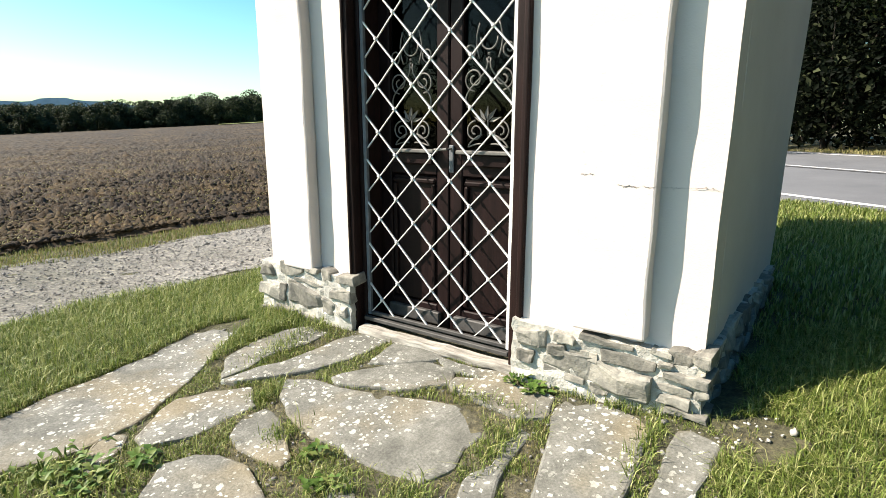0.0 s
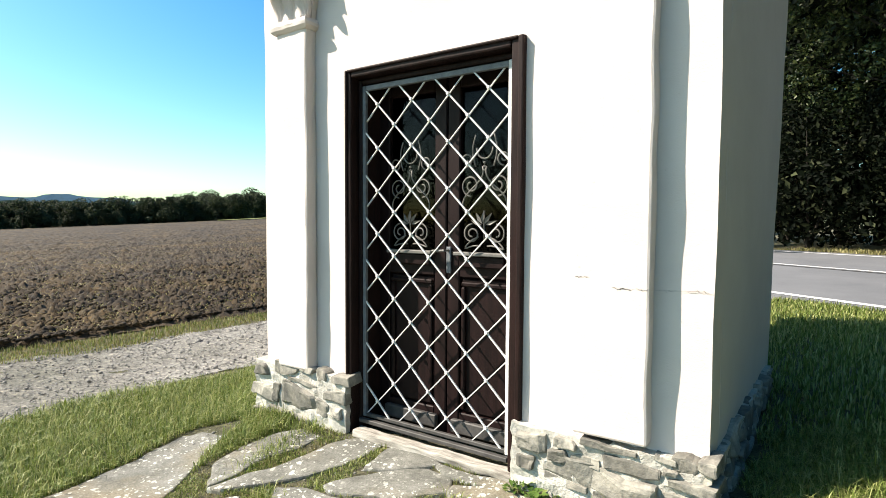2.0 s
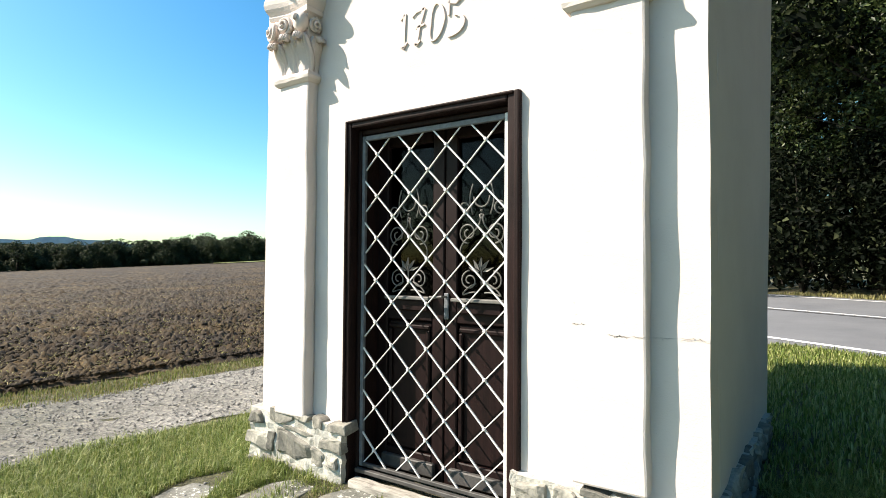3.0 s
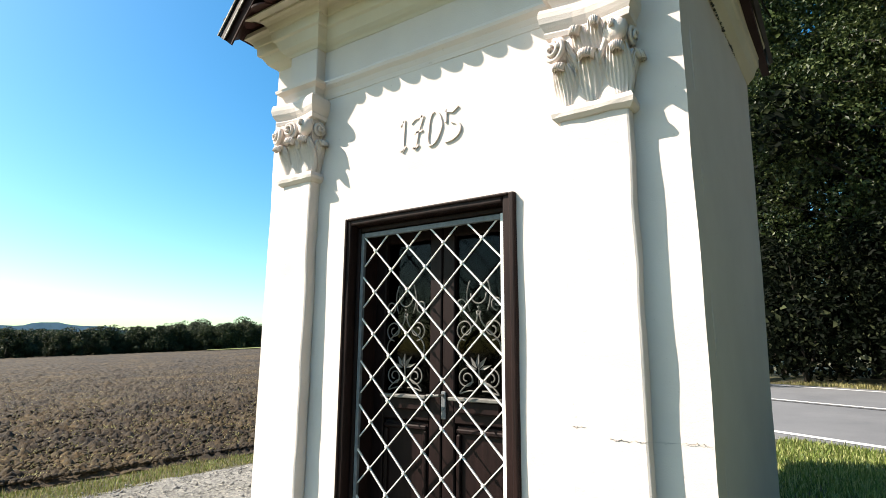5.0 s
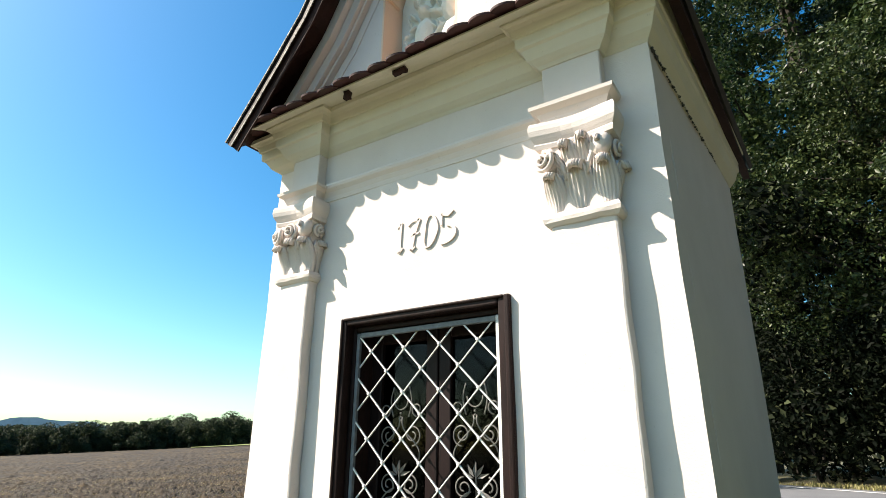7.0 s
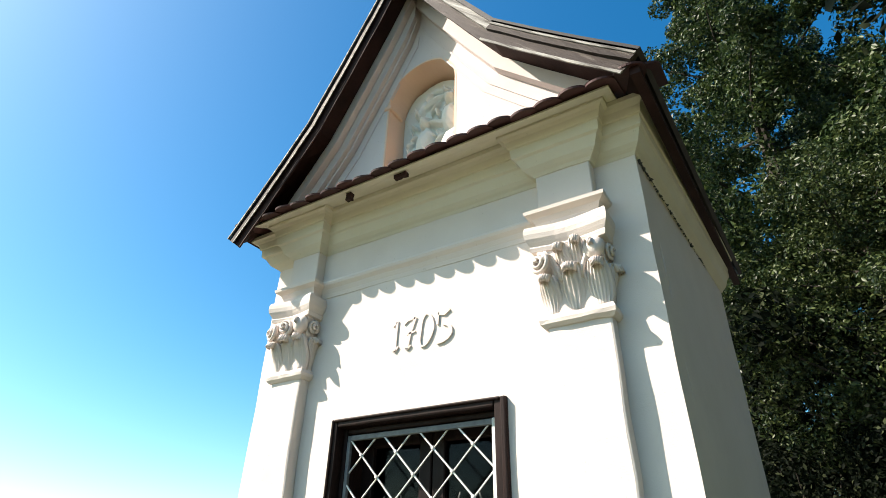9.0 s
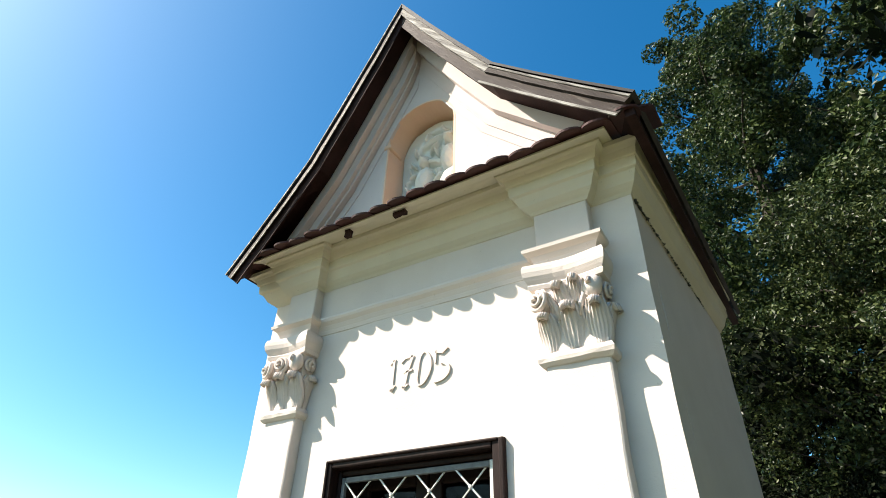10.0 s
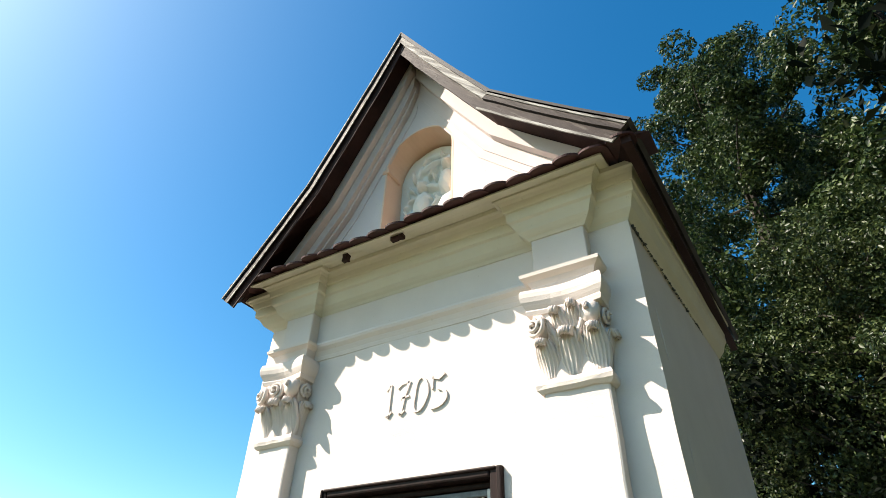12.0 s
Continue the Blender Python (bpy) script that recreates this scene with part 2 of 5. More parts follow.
# ---------------------------------------------------------------- mesh helpers
def thing(name, label, category, group="", kind="", at=(0, 0, 0)):
    e = new(name)
    e.empty_display_size = 0.2
    e.location = at
    return tagged(e, label, category, group, kind)


def finish(name, bm, material, smooth=False):
    me = bpy.data.meshes.new(name)
    bmesh.ops.recalc_face_normals(bm, faces=bm.faces)
    bm.to_mesh(me)
    bm.free()
    me.materials.append(material)
    if smooth:
        me.polygons.foreach_set("use_smooth", [True] * len(me.polygons))
    return me


def part(name, bm, material, parent, label="", smooth=False):
    ob = new(name, finish(name, bm, material, smooth))
    if parent is not None:
        ob.parent = parent
    if label:
        ob["label"] = label
    return ob


def part_of(name, mesh, parent, m=None, label=""):
    ob = new(name, mesh)
    ob.parent = parent
    if m is not None:
        ob.matrix_basis = m
    if label:
        ob["label"] = label
    return ob


def setting(name, bm, material, label, category, smooth=False, kind="structure"):
    return tagged(new(name, finish(name, bm, material, smooth)), label, category, kind=kind)


def box(x0, x1, y0, y1, z0, z1, bevel=0.0, seg=1, bm=None):
    out = bm or bmesh.new()
    m = Matrix.Translation(((x0 + x1) / 2, (y0 + y1) / 2, (z0 + z1) / 2)) @ Matrix.Diagonal((x1 - x0, y1 - y0, z1 - z0, 1))
    vs = bmesh.ops.create_cube(out, size=1, matrix=m)["verts"]
    if bevel:
        es = list({e for v in vs for e in v.link_edges})
        bmesh.ops.bevel(out, geom=es, offset=bevel, segments=seg, affect="EDGES", profile=0.5)
    return out


def sliced(bm, step, axes="xz"):
    """Cuts the mesh into strips, to carry an uneven surface."""
    for axis in axes:
        i = "xyz".index(axis)
        lo, hi = min(v.co[i] for v in bm.verts), max(v.co[i] for v in bm.verts)
        n = max(1, int((hi - lo) / step))
        for k in range(1, n):
            co, no = [0, 0, 0], [0, 0, 0]
            co[i], no[i] = lo + (hi - lo) * k / n, 1
            bmesh.ops.bisect_plane(bm, geom=bm.verts[:] + bm.edges[:] + bm.faces[:], plane_co=co, plane_no=no)
    return bm


def uneven(bm, amount, size, only=None):
    for v in bm.verts:
        d = noise.noise_vector(v.co / size) * amount
        v.co += d if only is None else Vector([d[i] if "xyz"[i] in only else 0 for i in range(3)])
    return bm


def prism(outer, holes, y0, y1):
    """A slab upright in the x-z plane with the given outline and holes, from y0 to y1."""
    bm = bmesh.new()
    edges = []
    for loop in (outer, *holes):
        vs = [bm.verts.new((x, y0, z)) for x, z in loop]
        edges += [bm.edges.new((vs[i], vs[(i + 1) % len(vs)])) for i in range(len(vs))]
    fill = bmesh.ops.triangle_fill(bm, use_beauty=True, use_dissolve=False, edges=edges)
    faces = [f for f in fill["geom"] if isinstance(f, bmesh.types.BMFace)]
    ext = bmesh.ops.extrude_face_region(bm, geom=faces)
    bmesh.ops.translate(bm, verts=[g for g in ext["geom"] if isinstance(g, bmesh.types.BMVert)], vec=(0, y1 - y0, 0))
    return bm


def sweep(path, profile, closed=False, cap=True, narrow=None):
    """Carries a profile of (out, z) along a plan of (x, y); out is to the right hand of the way."""
    pts = [Vector(p) for p in path]
    n = len(pts)

    def normal(a, b):
        d = (b - a).normalized()
        return Vector((d.y, -d.x))
    rings = []
    bm = bmesh.new()
    for i in range(n):
        n1 = normal(pts[i - 1], pts[i]) if i or closed else None
        n2 = normal(pts[i], pts[(i + 1) % n]) if i < n - 1 or closed else None
        m = (n1 + n2) / (1 + n1.dot(n2)) if n1 and n2 else (n1 or n2)
        if narrow and i in narrow:
            m = Vector((m.x * narrow[i], m.y))
        rings.append([bm.verts.new((pts[i].x + m.x * o, pts[i].y + m.y * o, z)) for o, z in profile])
    for i in range(n if closed else n - 1):
        a, b = rings[i], rings[(i + 1) % n]
        for j in range(len(profile)):
            k = (j + 1) % len(profile)
            bm.faces.new((a[j], b[j], b[k], a[k]))
    if cap and not closed:
        bm.faces.new(rings[0])
        bm.faces.new(rings[-1][::-1])
    return bm


def tube(points, r, seg=6, bm=None, flat=1.0):
    out = bm or bmesh.new()
    pts = [Vector(p) for p in points]
    rings = []
    up = Vector((0, 1, 0))
    for i, p in enumerate(pts):
        d = (pts[min(i + 1, len(pts) - 1)] - pts[max(i - 1, 0)]).normalized()
        a = d.cross(up)
        a = a.normalized() if a.length > 1e-4 else Vector((1, 0, 0))
        b = d.cross(a).normalized()
        rr = r(i / (len(pts) - 1)) if callable(r) else r
        rings.append([out.verts.new(p + a * (math.cos(t) * rr) + b * (math.sin(t) * rr * flat)) for t in (2 * math.pi * k / seg for k in range(seg))])
    for a, b in zip(rings, rings[1:]):
        for k in range(seg):
            out.faces.new((a[k], a[(k + 1) % seg], b[(k + 1) % seg], b[k]))
    out.faces.new(rings[0][::-1])
    out.faces.new(rings[-1])
    return out


def mesh_from(name, verts, faces, material):
    me = bpy.data.meshes.new(name)
    me.from_pydata(verts, [], faces)
    me.materials.append(material)
    return me


def fast_mesh(name, verts, tris, material):
    """A mesh out of number arrays: verts (n, 3), tris (m, 3)."""
    me = bpy.data.meshes.new(name)
    verts, tris = np.asarray(verts, np.float32), np.asarray(tris, np.int32)
    me.vertices.add(len(verts))
    me.vertices.foreach_set("co", verts.ravel())
    me.loops.add(tris.size)
    me.loops.foreach_set("vertex_index", tris.ravel())
    me.polygons.add(len(tris))
    me.polygons.foreach_set("loop_start", np.arange(0, tris.size, 3, dtype=np.int32))
    me.update(calc_edges=True)
    me.validate()
    me.materials.append(material)
    return me


def step01(a, b, v):
    t = np.clip((v - a) / (b - a), 0, 1)
    return t * t * (3 - 2 * t)


def ground_z(x, y):
    """The lie of the land."""
    x, y = np.asarray(x, float), np.asarray(y, float)
    z = -0.135 + 0.09 * step01(-1.0, 0.1, y) * step01(-2.6, -1.6, x)
    z = z + 0.05 * step01(0.3, 0.95, x) * step01(-1.0, 0.1, y)
    z = z + 0.19 * step01(0.85, 1.6, x) * step01(-1.6, 0.7, y)
    z = z + 0.17 * step01(0.6, 3.4, y) * step01(-1.5, 0.6, x) * (1 - step01(0.85, 1.6, x))
    z = z + 0.30 * step01(0.5, 6.5, 0.57 * (x - 1.2) + 0.82 * (y - 6.2)) * step01(-9, -2, x)
    run = 0.82 * (x - 1.2) - 0.57 * (y - 6.2)
    across = 0.57 * (x - 1.2) + 0.82 * (y - 6.2) - 0.0015 * run * run
    z = z - 0.22 * step01(0.15, 0.8, across) * (1 - step01(6.2, 6.72, across)) * step01(-60, -55, run) * (1 - step01(35, 40, run))
    d = np.hypot(x + 2, y)
    v = y / np.maximum(-x, 1.0)
    far = np.clip(-0.30 + 4.4 * (v - 0.3), -0.6, 2.4)
    z = z + far * step01(4, 112, d) * (x < -2)
    z = z - 7.0 * step01(118, 190, d)
    return z


# ---------------------------------------------------------------- ground
def ground():
    def axis(reach):
        a = np.sinh(np.linspace(-1, 1, 261) * 7.2)
        return a / a.max() * reach
    xs, ys = axis(3200), axis(3200)
    gx, gy = np.meshgrid(xs - 0.5, ys - 0.3, indexing="ij")
    gz = ground_z(gx, gy)
    gz = gz + 0.012 * np.sin(gx * 9.1 + 2 * np.sin(gy * 5.3)) * np.cos(gy * 7.7 + np.sin(gx * 3.1)) * (np.hypot(gx, gy) < 8)
    n = len(xs)
    idx = np.arange(n * n).reshape(n, n)
    a, b, c, d = idx[:-1, :-1].ravel(), idx[1:, :-1].ravel(), idx[1:, 1:].ravel(), idx[:-1, 1:].ravel()
    me = fast_mesh("ground", np.stack([gx.ravel(), gy.ravel(), gz.ravel()], 1), np.concatenate([np.stack([a, b, c], 1), np.stack([a, c, d], 1)]), EARTH)
    tagged(new("ground", me), "mossy trodden earth with thin grass round the chapel", "ground", kind="structure")


def strip(name, x_edges, ys, lift, material, label, category, wave=0.0, bumps=0.0, size=0.3):
    xs = np.asarray(x_edges)
    gx, gy = np.meshgrid(xs, ys, indexing="ij")
    u = (gx - xs[0]) / (xs[-1] - xs[0])
    edge = wave * np.array([noise.noise((0, y * 0.9, 3.0)) for y in ys])
    edge2 = wave * np.array([noise.noise((5, y * 1.1, 7.0)) for y in ys])
    gx = gx + edge[None, :] * (1 - u) + edge2[None, :] * u + 0.075 * (gy - 0.8)
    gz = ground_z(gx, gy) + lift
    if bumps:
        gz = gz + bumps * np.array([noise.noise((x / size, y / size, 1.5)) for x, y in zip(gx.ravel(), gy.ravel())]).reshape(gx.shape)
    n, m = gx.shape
    idx = np.arange(n * m).reshape(n, m)
    a, b, c, d = idx[:-1, :-1].ravel(), idx[1:, :-1].ravel(), idx[1:, 1:].ravel(), idx[:-1, 1:].ravel()
    me = fast_mesh(name, np.stack([gx.ravel(), gy.ravel(), gz.ravel()], 1), np.concatenate([np.stack([a, b, c], 1), np.stack([a, c, d], 1)]), material)
    return tagged(new(name, me), label, category, kind="structure")


def field():
    """Ploughed land, finer towards the track."""
    s = np.linspace(0, 1, 330)
    v = np.linspace(-0.25, 1.15, 420)
    gs, gv = np.meshgrid(s, v, indexing="ij")
    gx = -5.62 - 107 * (np.exp(3.6 * gs) - 1) / (math.exp(3.6) - 1)
    gy = gv * -gx
    gx = gx + 0.075 * (gy - 0.8) * (1 - gs) ** 3
    gz = ground_z(gx, gy) + 0.03
    flat = np.stack([gx.ravel(), gy.ravel()], 1)
    h = np.empty(len(flat))
    for i, (x, y) in enumerate(flat):
        h[i] = noise.noise((x * 3.1, y * 3.1, 0)) * 0.06 + abs(noise.noise((x * 6.5, y * 6.5, 4))) * 0.15 + noise.noise((x * 15, y * 15, 8)) * 0.06
    furrow = 0.010 * np.sin((gx * 0.55 + gy * 0.83) * 2 * math.pi / 0.75)
    gz = gz - 0.025 * (1 - step01(0.0, 0.02, gs)) + (h.reshape(gx.shape) + furrow) * (0.25 + 0.75 * step01(0.0, 0.03, gs))
    n, m = gx.shape
    idx = np.arange(n * m).reshape(n, m)
    a, b, c, d = idx[:-1, :-1].ravel(), idx[1:, :-1].ravel(), idx[1:, 1:].ravel(), idx[:-1, 1:].ravel()
    me = fast_mesh("field", np.stack([gx.ravel(), gy.ravel(), gz.ravel()], 1), np.concatenate([np.stack([a, b, c], 1), np.stack([a, c, d], 1)]), SOIL)
    tagged(new("field", me), "freshly ploughed brown field with coarse clods", "field", kind="structure")


def lumps(name, count, place, size, material, label, category, flat=0.6):
    """Many small uneven stones or clods in one mesh."""
    rng = np.random.default_rng(len(name) * 7 + count)
    base = bmesh.new()
    bmesh.ops.create_icosphere(base, subdivisions=1, radius=1)
    bv = np.array([v.co for v in base.verts])
    bf = np.array([[v.index for v in f.verts] for f in base.faces])
    base.free()
    vs, fs = [], []
    for i in range(count):
        x, y, z = place(rng)
        s = size * rng.lognormal(0, 0.45)
        w = bv * (1 + rng.uniform(-0.35, 0.35, (len(bv), 1))) * np.array([1, rng.uniform(0.6, 1.1), flat]) * s
        t = rng.uniform(0, 6.28)
        c, q = math.cos(t), math.sin(t)
        w = np.stack([w[:, 0] * c - w[:, 1] * q, w[:, 0] * q + w[:, 1] * c, w[:, 2]], 1)
        vs.append(w + (x, y, z + s * flat * 0.3))
        fs.append(bf + i * len(bv))
    me = fast_mesh(name, np.concatenate(vs), np.concatenate(fs), material)
    return tagged(new(name, me), label, category, kind="stuff")


def blades(name, count, place, length, width, material, label, category="grass", lean=0.5):
    rng = np.random.default_rng(count + len(name))
    p = np.array([place(rng) for _ in range(count)])
    L = length * rng.lognormal(0, 0.35, count)
    W = width * rng.uniform(0.6, 1.3, count)
    th = rng.uniform(0, 2 * math.pi, count)
    ln = rng.uniform(0.1, 1.0, count) * lean * L
    dx, dy = np.cos(th), np.sin(th)
    sx, sy = -dy * W / 2, dx * W / 2
    z = p[:, 2]
    V = np.empty((count, 5, 3))
    V[:, 0] = np.stack([p[:, 0] - sx, p[:, 1] - sy, z - 0.005], 1)
    V[:, 1] = np.stack([p[:, 0] + sx, p[:, 1] + sy, z - 0.005], 1)
    V[:, 2] = np.stack([p[:, 0] - sx * 0.8 + dx * ln * 0.3, p[:, 1] - sy * 0.8 + dy * ln * 0.3, z + L * 0.55], 1)
    V[:, 3] = np.stack([p[:, 0] + sx * 0.8 + dx * ln * 0.3, p[:, 1] + sy * 0.8 + dy * ln * 0.3, z + L * 0.55], 1)
    V[:, 4] = np.stack([p[:, 0] + dx * ln, p[:, 1] + dy * ln, z + L * (1 - 0.35 * ln / L)], 1)
    b = (np.arange(count) * 5)[:, None, None]
    T = (b + np.array([[0, 1, 3], [0, 3, 2], [2, 3, 4]])[None]).reshape(-1, 3)
    me = fast_mesh(name, V.reshape(-1, 3), T, material)
    return tagged(new(name, me), label, category, kind="stuff")


ground()
field()
strip("gravel_track", np.linspace(-5.0, -3.12, 60), np.linspace(-8, 30, 700), 0.012, GRAVEL, "pale dusty gravel farm track beside the field", "track", 0.22, 0.014, 0.20)


# road beyond the chapel, running aslant
def road():
    way, out = Vector((0.82, -0.57)), Vector((0.57, 0.82))
    start = Vector((1.2, 6.2))

    def band(name, a, b, lift, material, parent, lo=-70, hi=40, seg=60, slope=0.0):
        bm = bmesh.new()
        prev = None
        for i in range(seg + 1):
            s = lo + (hi - lo) * i / seg
            bend = 0.0015 * s * s
            row = []
            for o in (a, b):
                p = start + way * s + out * (o + bend)
                row.append(bm.verts.new((p.x, p.y, 0.215 + 0.042 * o + lift)))
                if lift < 0.001:
                    row.append(bm.verts.new((p.x, p.y, 0.0)))
            if prev:
                if len(row) == 2:
                    bm.faces.new((prev[0], row[0], row[1], prev[1]))
                else:
                    bm.faces.new((prev[0], row[0], row[2], prev[2]))
                    bm.faces.new((prev[1], row[1], row[0], prev[0]))
                    bm.faces.new((prev[2], row[2], row[3], prev[3]))
            prev = row
        if parent is None:
            return setting(name, bm, material, "grey two-lane asphalt country road", "road")
        return part(name, bm, material, parent)
    r = band("road", 0, 6.75, 0.0, ASPHALT, None)
    band("edge_line", 0.12, 0.26, 0.006, ROADPAINT, r)
    band("edge_line", 6.3, 6.42, 0.006, ROADPAINT, r)
    band("centre_line", 3.55, 3.66, 0.006, ROADPAINT, r, -8.5, 40)
    band("tar_seam", 3.38, 3.44, 0.006, TARSEAM, r)


road()


# ---------------------------------------------------------------- chapel
X0, X1 = -1.905, 0.828        # front wall
DEPTH = 2.08
PIL = ((-1.69, -1.42), (0.272, 0.60))
PD = 0.08                     # pilasters stand out
chapel = thing("chapel", "small white plastered wayside chapel with stone plinth and steep gabled roof", "chapel")


def arch(cx, half, z0, zs, n=14):
    pts = [(cx - half, z0)]
    pts += [(cx - half * math.cos(math.pi * i / n), zs + half * math.sin(math.pi * i / n)) for i in range(n + 1)]
    return pts + [(cx + half, z0)]


def walls():
    bm = prism([(X0, 0.27), (-1.12, 0.27), (-1.12, 2.06), (-0.035, 2.06), (-0.035, 0.25), (X1, 0.25), (X1, 3.52), (X0, 3.52)], [], 0.0, 0.24)
    sliced(bm, 0.11)
    uneven(bm, 0.007, 0.45, "xy")
    part("front_wall", bm, PLASTER, chapel)
    bm = bmesh.new()

    def upright(x_low, x_high, inner):
        vs = []
        for y, xl, xh in ((0.24, x_low[0], x_high[0]), (DEPTH, x_low[1], x_high[1])):
            vs.append([bm.verts.new((xl, y, -0.1)), bm.verts.new((xh, y, 3.52)), bm.verts.new((xh + inner, y, 3.52)), bm.verts.new((xl + inner, y, -0.1))])
        a, b = vs
        for k in range(4):
            bm.faces.new((a[k], a[(k + 1) % 4], b[(k + 1) % 4], b[k]))
        bm.faces.new(a)
        bm.faces.new(b[::-1])
    upright((X1, 0.890), (X1, 0.962), -0.22)
    sliced(bm, 0.2, "yz")
    uneven(bm, 0.006, 0.5, "x")
    part("side_wall", bm, PLASTER, chapel)
    bm = box(X0, X0 + 0.22, 0.24, DEPTH, -0.1, 3.52)
    part("side_wall", bm, PLASTER, chapel)
    part("rear_wall", box(X0 + 0.221, 0.66, DEPTH - 0.24, DEPTH, -0.1, 3.52), PLASTER, chapel)
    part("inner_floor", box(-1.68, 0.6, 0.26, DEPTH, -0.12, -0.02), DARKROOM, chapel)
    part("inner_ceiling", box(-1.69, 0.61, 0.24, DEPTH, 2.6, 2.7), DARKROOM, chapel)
    # Dark sheets added over the white walls so the room reads unlit.
    part("shade_lining", box(-1.683, -1.66, 0.245, DEPTH - 0.3, -0.02, 2.6), DARKROOM, chapel)
    part("shade_lining", box(0.575, 0.60, 0.245, DEPTH - 0.3, -0.02, 2.6), DARKROOM, chapel)
    part("shade_lining", box(-1.69, 0.61, DEPTH - 0.29, DEPTH - 0.241, -0.1, 2.6), DARKROOM, chapel)


walls()


def pilaster(x0, x1):
    p = new("pilaster")
    p.parent = chapel
    bm = box(x0, x1, -PD, 0.004, 0.29, 2.40, 0.012, 2)
    sliced(bm, 0.09, "z")
    uneven(bm, 0.008, 0.22, "xy")
    part("shaft", bm, PLASTER, p)
    part("dado", box(x0 + 0.004, x1 - 0.004, -PD + 0.002, 0.004, 3.06, 3.34, 0.006), PLASTER, p)
    return p


def leaf_bm(w, h, out, cx, y, z, flute=3, turn=0.0, tip=0.3):
    """An acanthus-like tongue that stands against the bell and rolls out at its tip."""
    bm = bmesh.new()
    nu, nv = 22, 12
    grid = []
    for j in range(nv + 1):
        t = j / nv
        half = w / 2 * (0.72 + 0.45 * math.sin(math.pi * min(t * 1.05, 1))) * (1.0 if t < 0.8 else 1 - 1.9 * (t - 0.8))
        if t < 0.72:
            zz, oo = h * t / 0.85, out * 0.45 * (t / 0.72) ** 2
        else:
            a = (t - 0.72) / 0.28 * math.pi * 0.95
            zz = h * 0.847 + h * tip * 0.5 * math.sin(a)
            oo = out * 0.45 + out * 0.55 * (1 - math.cos(a)) / 2
        row = []
        for i in range(nu + 1):
            u = i / nu * 2 - 1
            ridge = 0.17 * w * abs(math.cos(u * math.pi * flute / 2)) * (0.4 + 0.6 * t)
            bow = -0.25 * w * u * u
            p = Vector((u * half, -(oo + ridge + bow + 0.015), zz))
            p = Matrix.Rotation(turn, 3, "Z") @ p
            row.append(bm.verts.new((cx + p.x, y + p.y, z + p.z)))
        grid.append(row)
    for a, b in zip(grid, grid[1:]):
        for k in range(nu):
            bm.faces.new((a[k], a[k + 1], b[k + 1], b[k]))
    back = bmesh.ops.extrude_face_region(bm, geom=bm.faces[:])
    bmesh.ops.translate(bm, verts=[g for g in back["geom"] if isinstance(g, bmesh.types.BMVert)], vec=(0, 0.018, -0.004))
    return bm


def volute_bm(cx, y, z, r, hand, turn=0.0):
    pts = []
    n = 40
    for i in range(n + 1):
        t = i / n
        a = hand * (0.5 * math.pi - t * 4.4 * math.pi)
        rr = r * (1 - 0.86 * t)
        p = Matrix.Rotation(turn, 3, "Z") @ Vector((math.cos(a) * rr, -0.02 - 0.035 * t, math.sin(a) * rr))
        pts.append((cx + p.x, y + p.y, z + p.z))
    bm = tube(pts, lambda t: r * 0.21 * (1 - 0.45 * t), 7, None, 1.5)
    drum = bmesh.ops.create_cone(bm, cap_ends=True, segments=16, radius1=r * 0.95, radius2=r * 0.75, depth=0.07,
                                 matrix=Matrix.Translation((cx, y + 0.012, z)) @ Matrix.Rotation(turn, 4, "Z") @ Matrix.Rotation(radians(90), 4, "X"))
    return bm


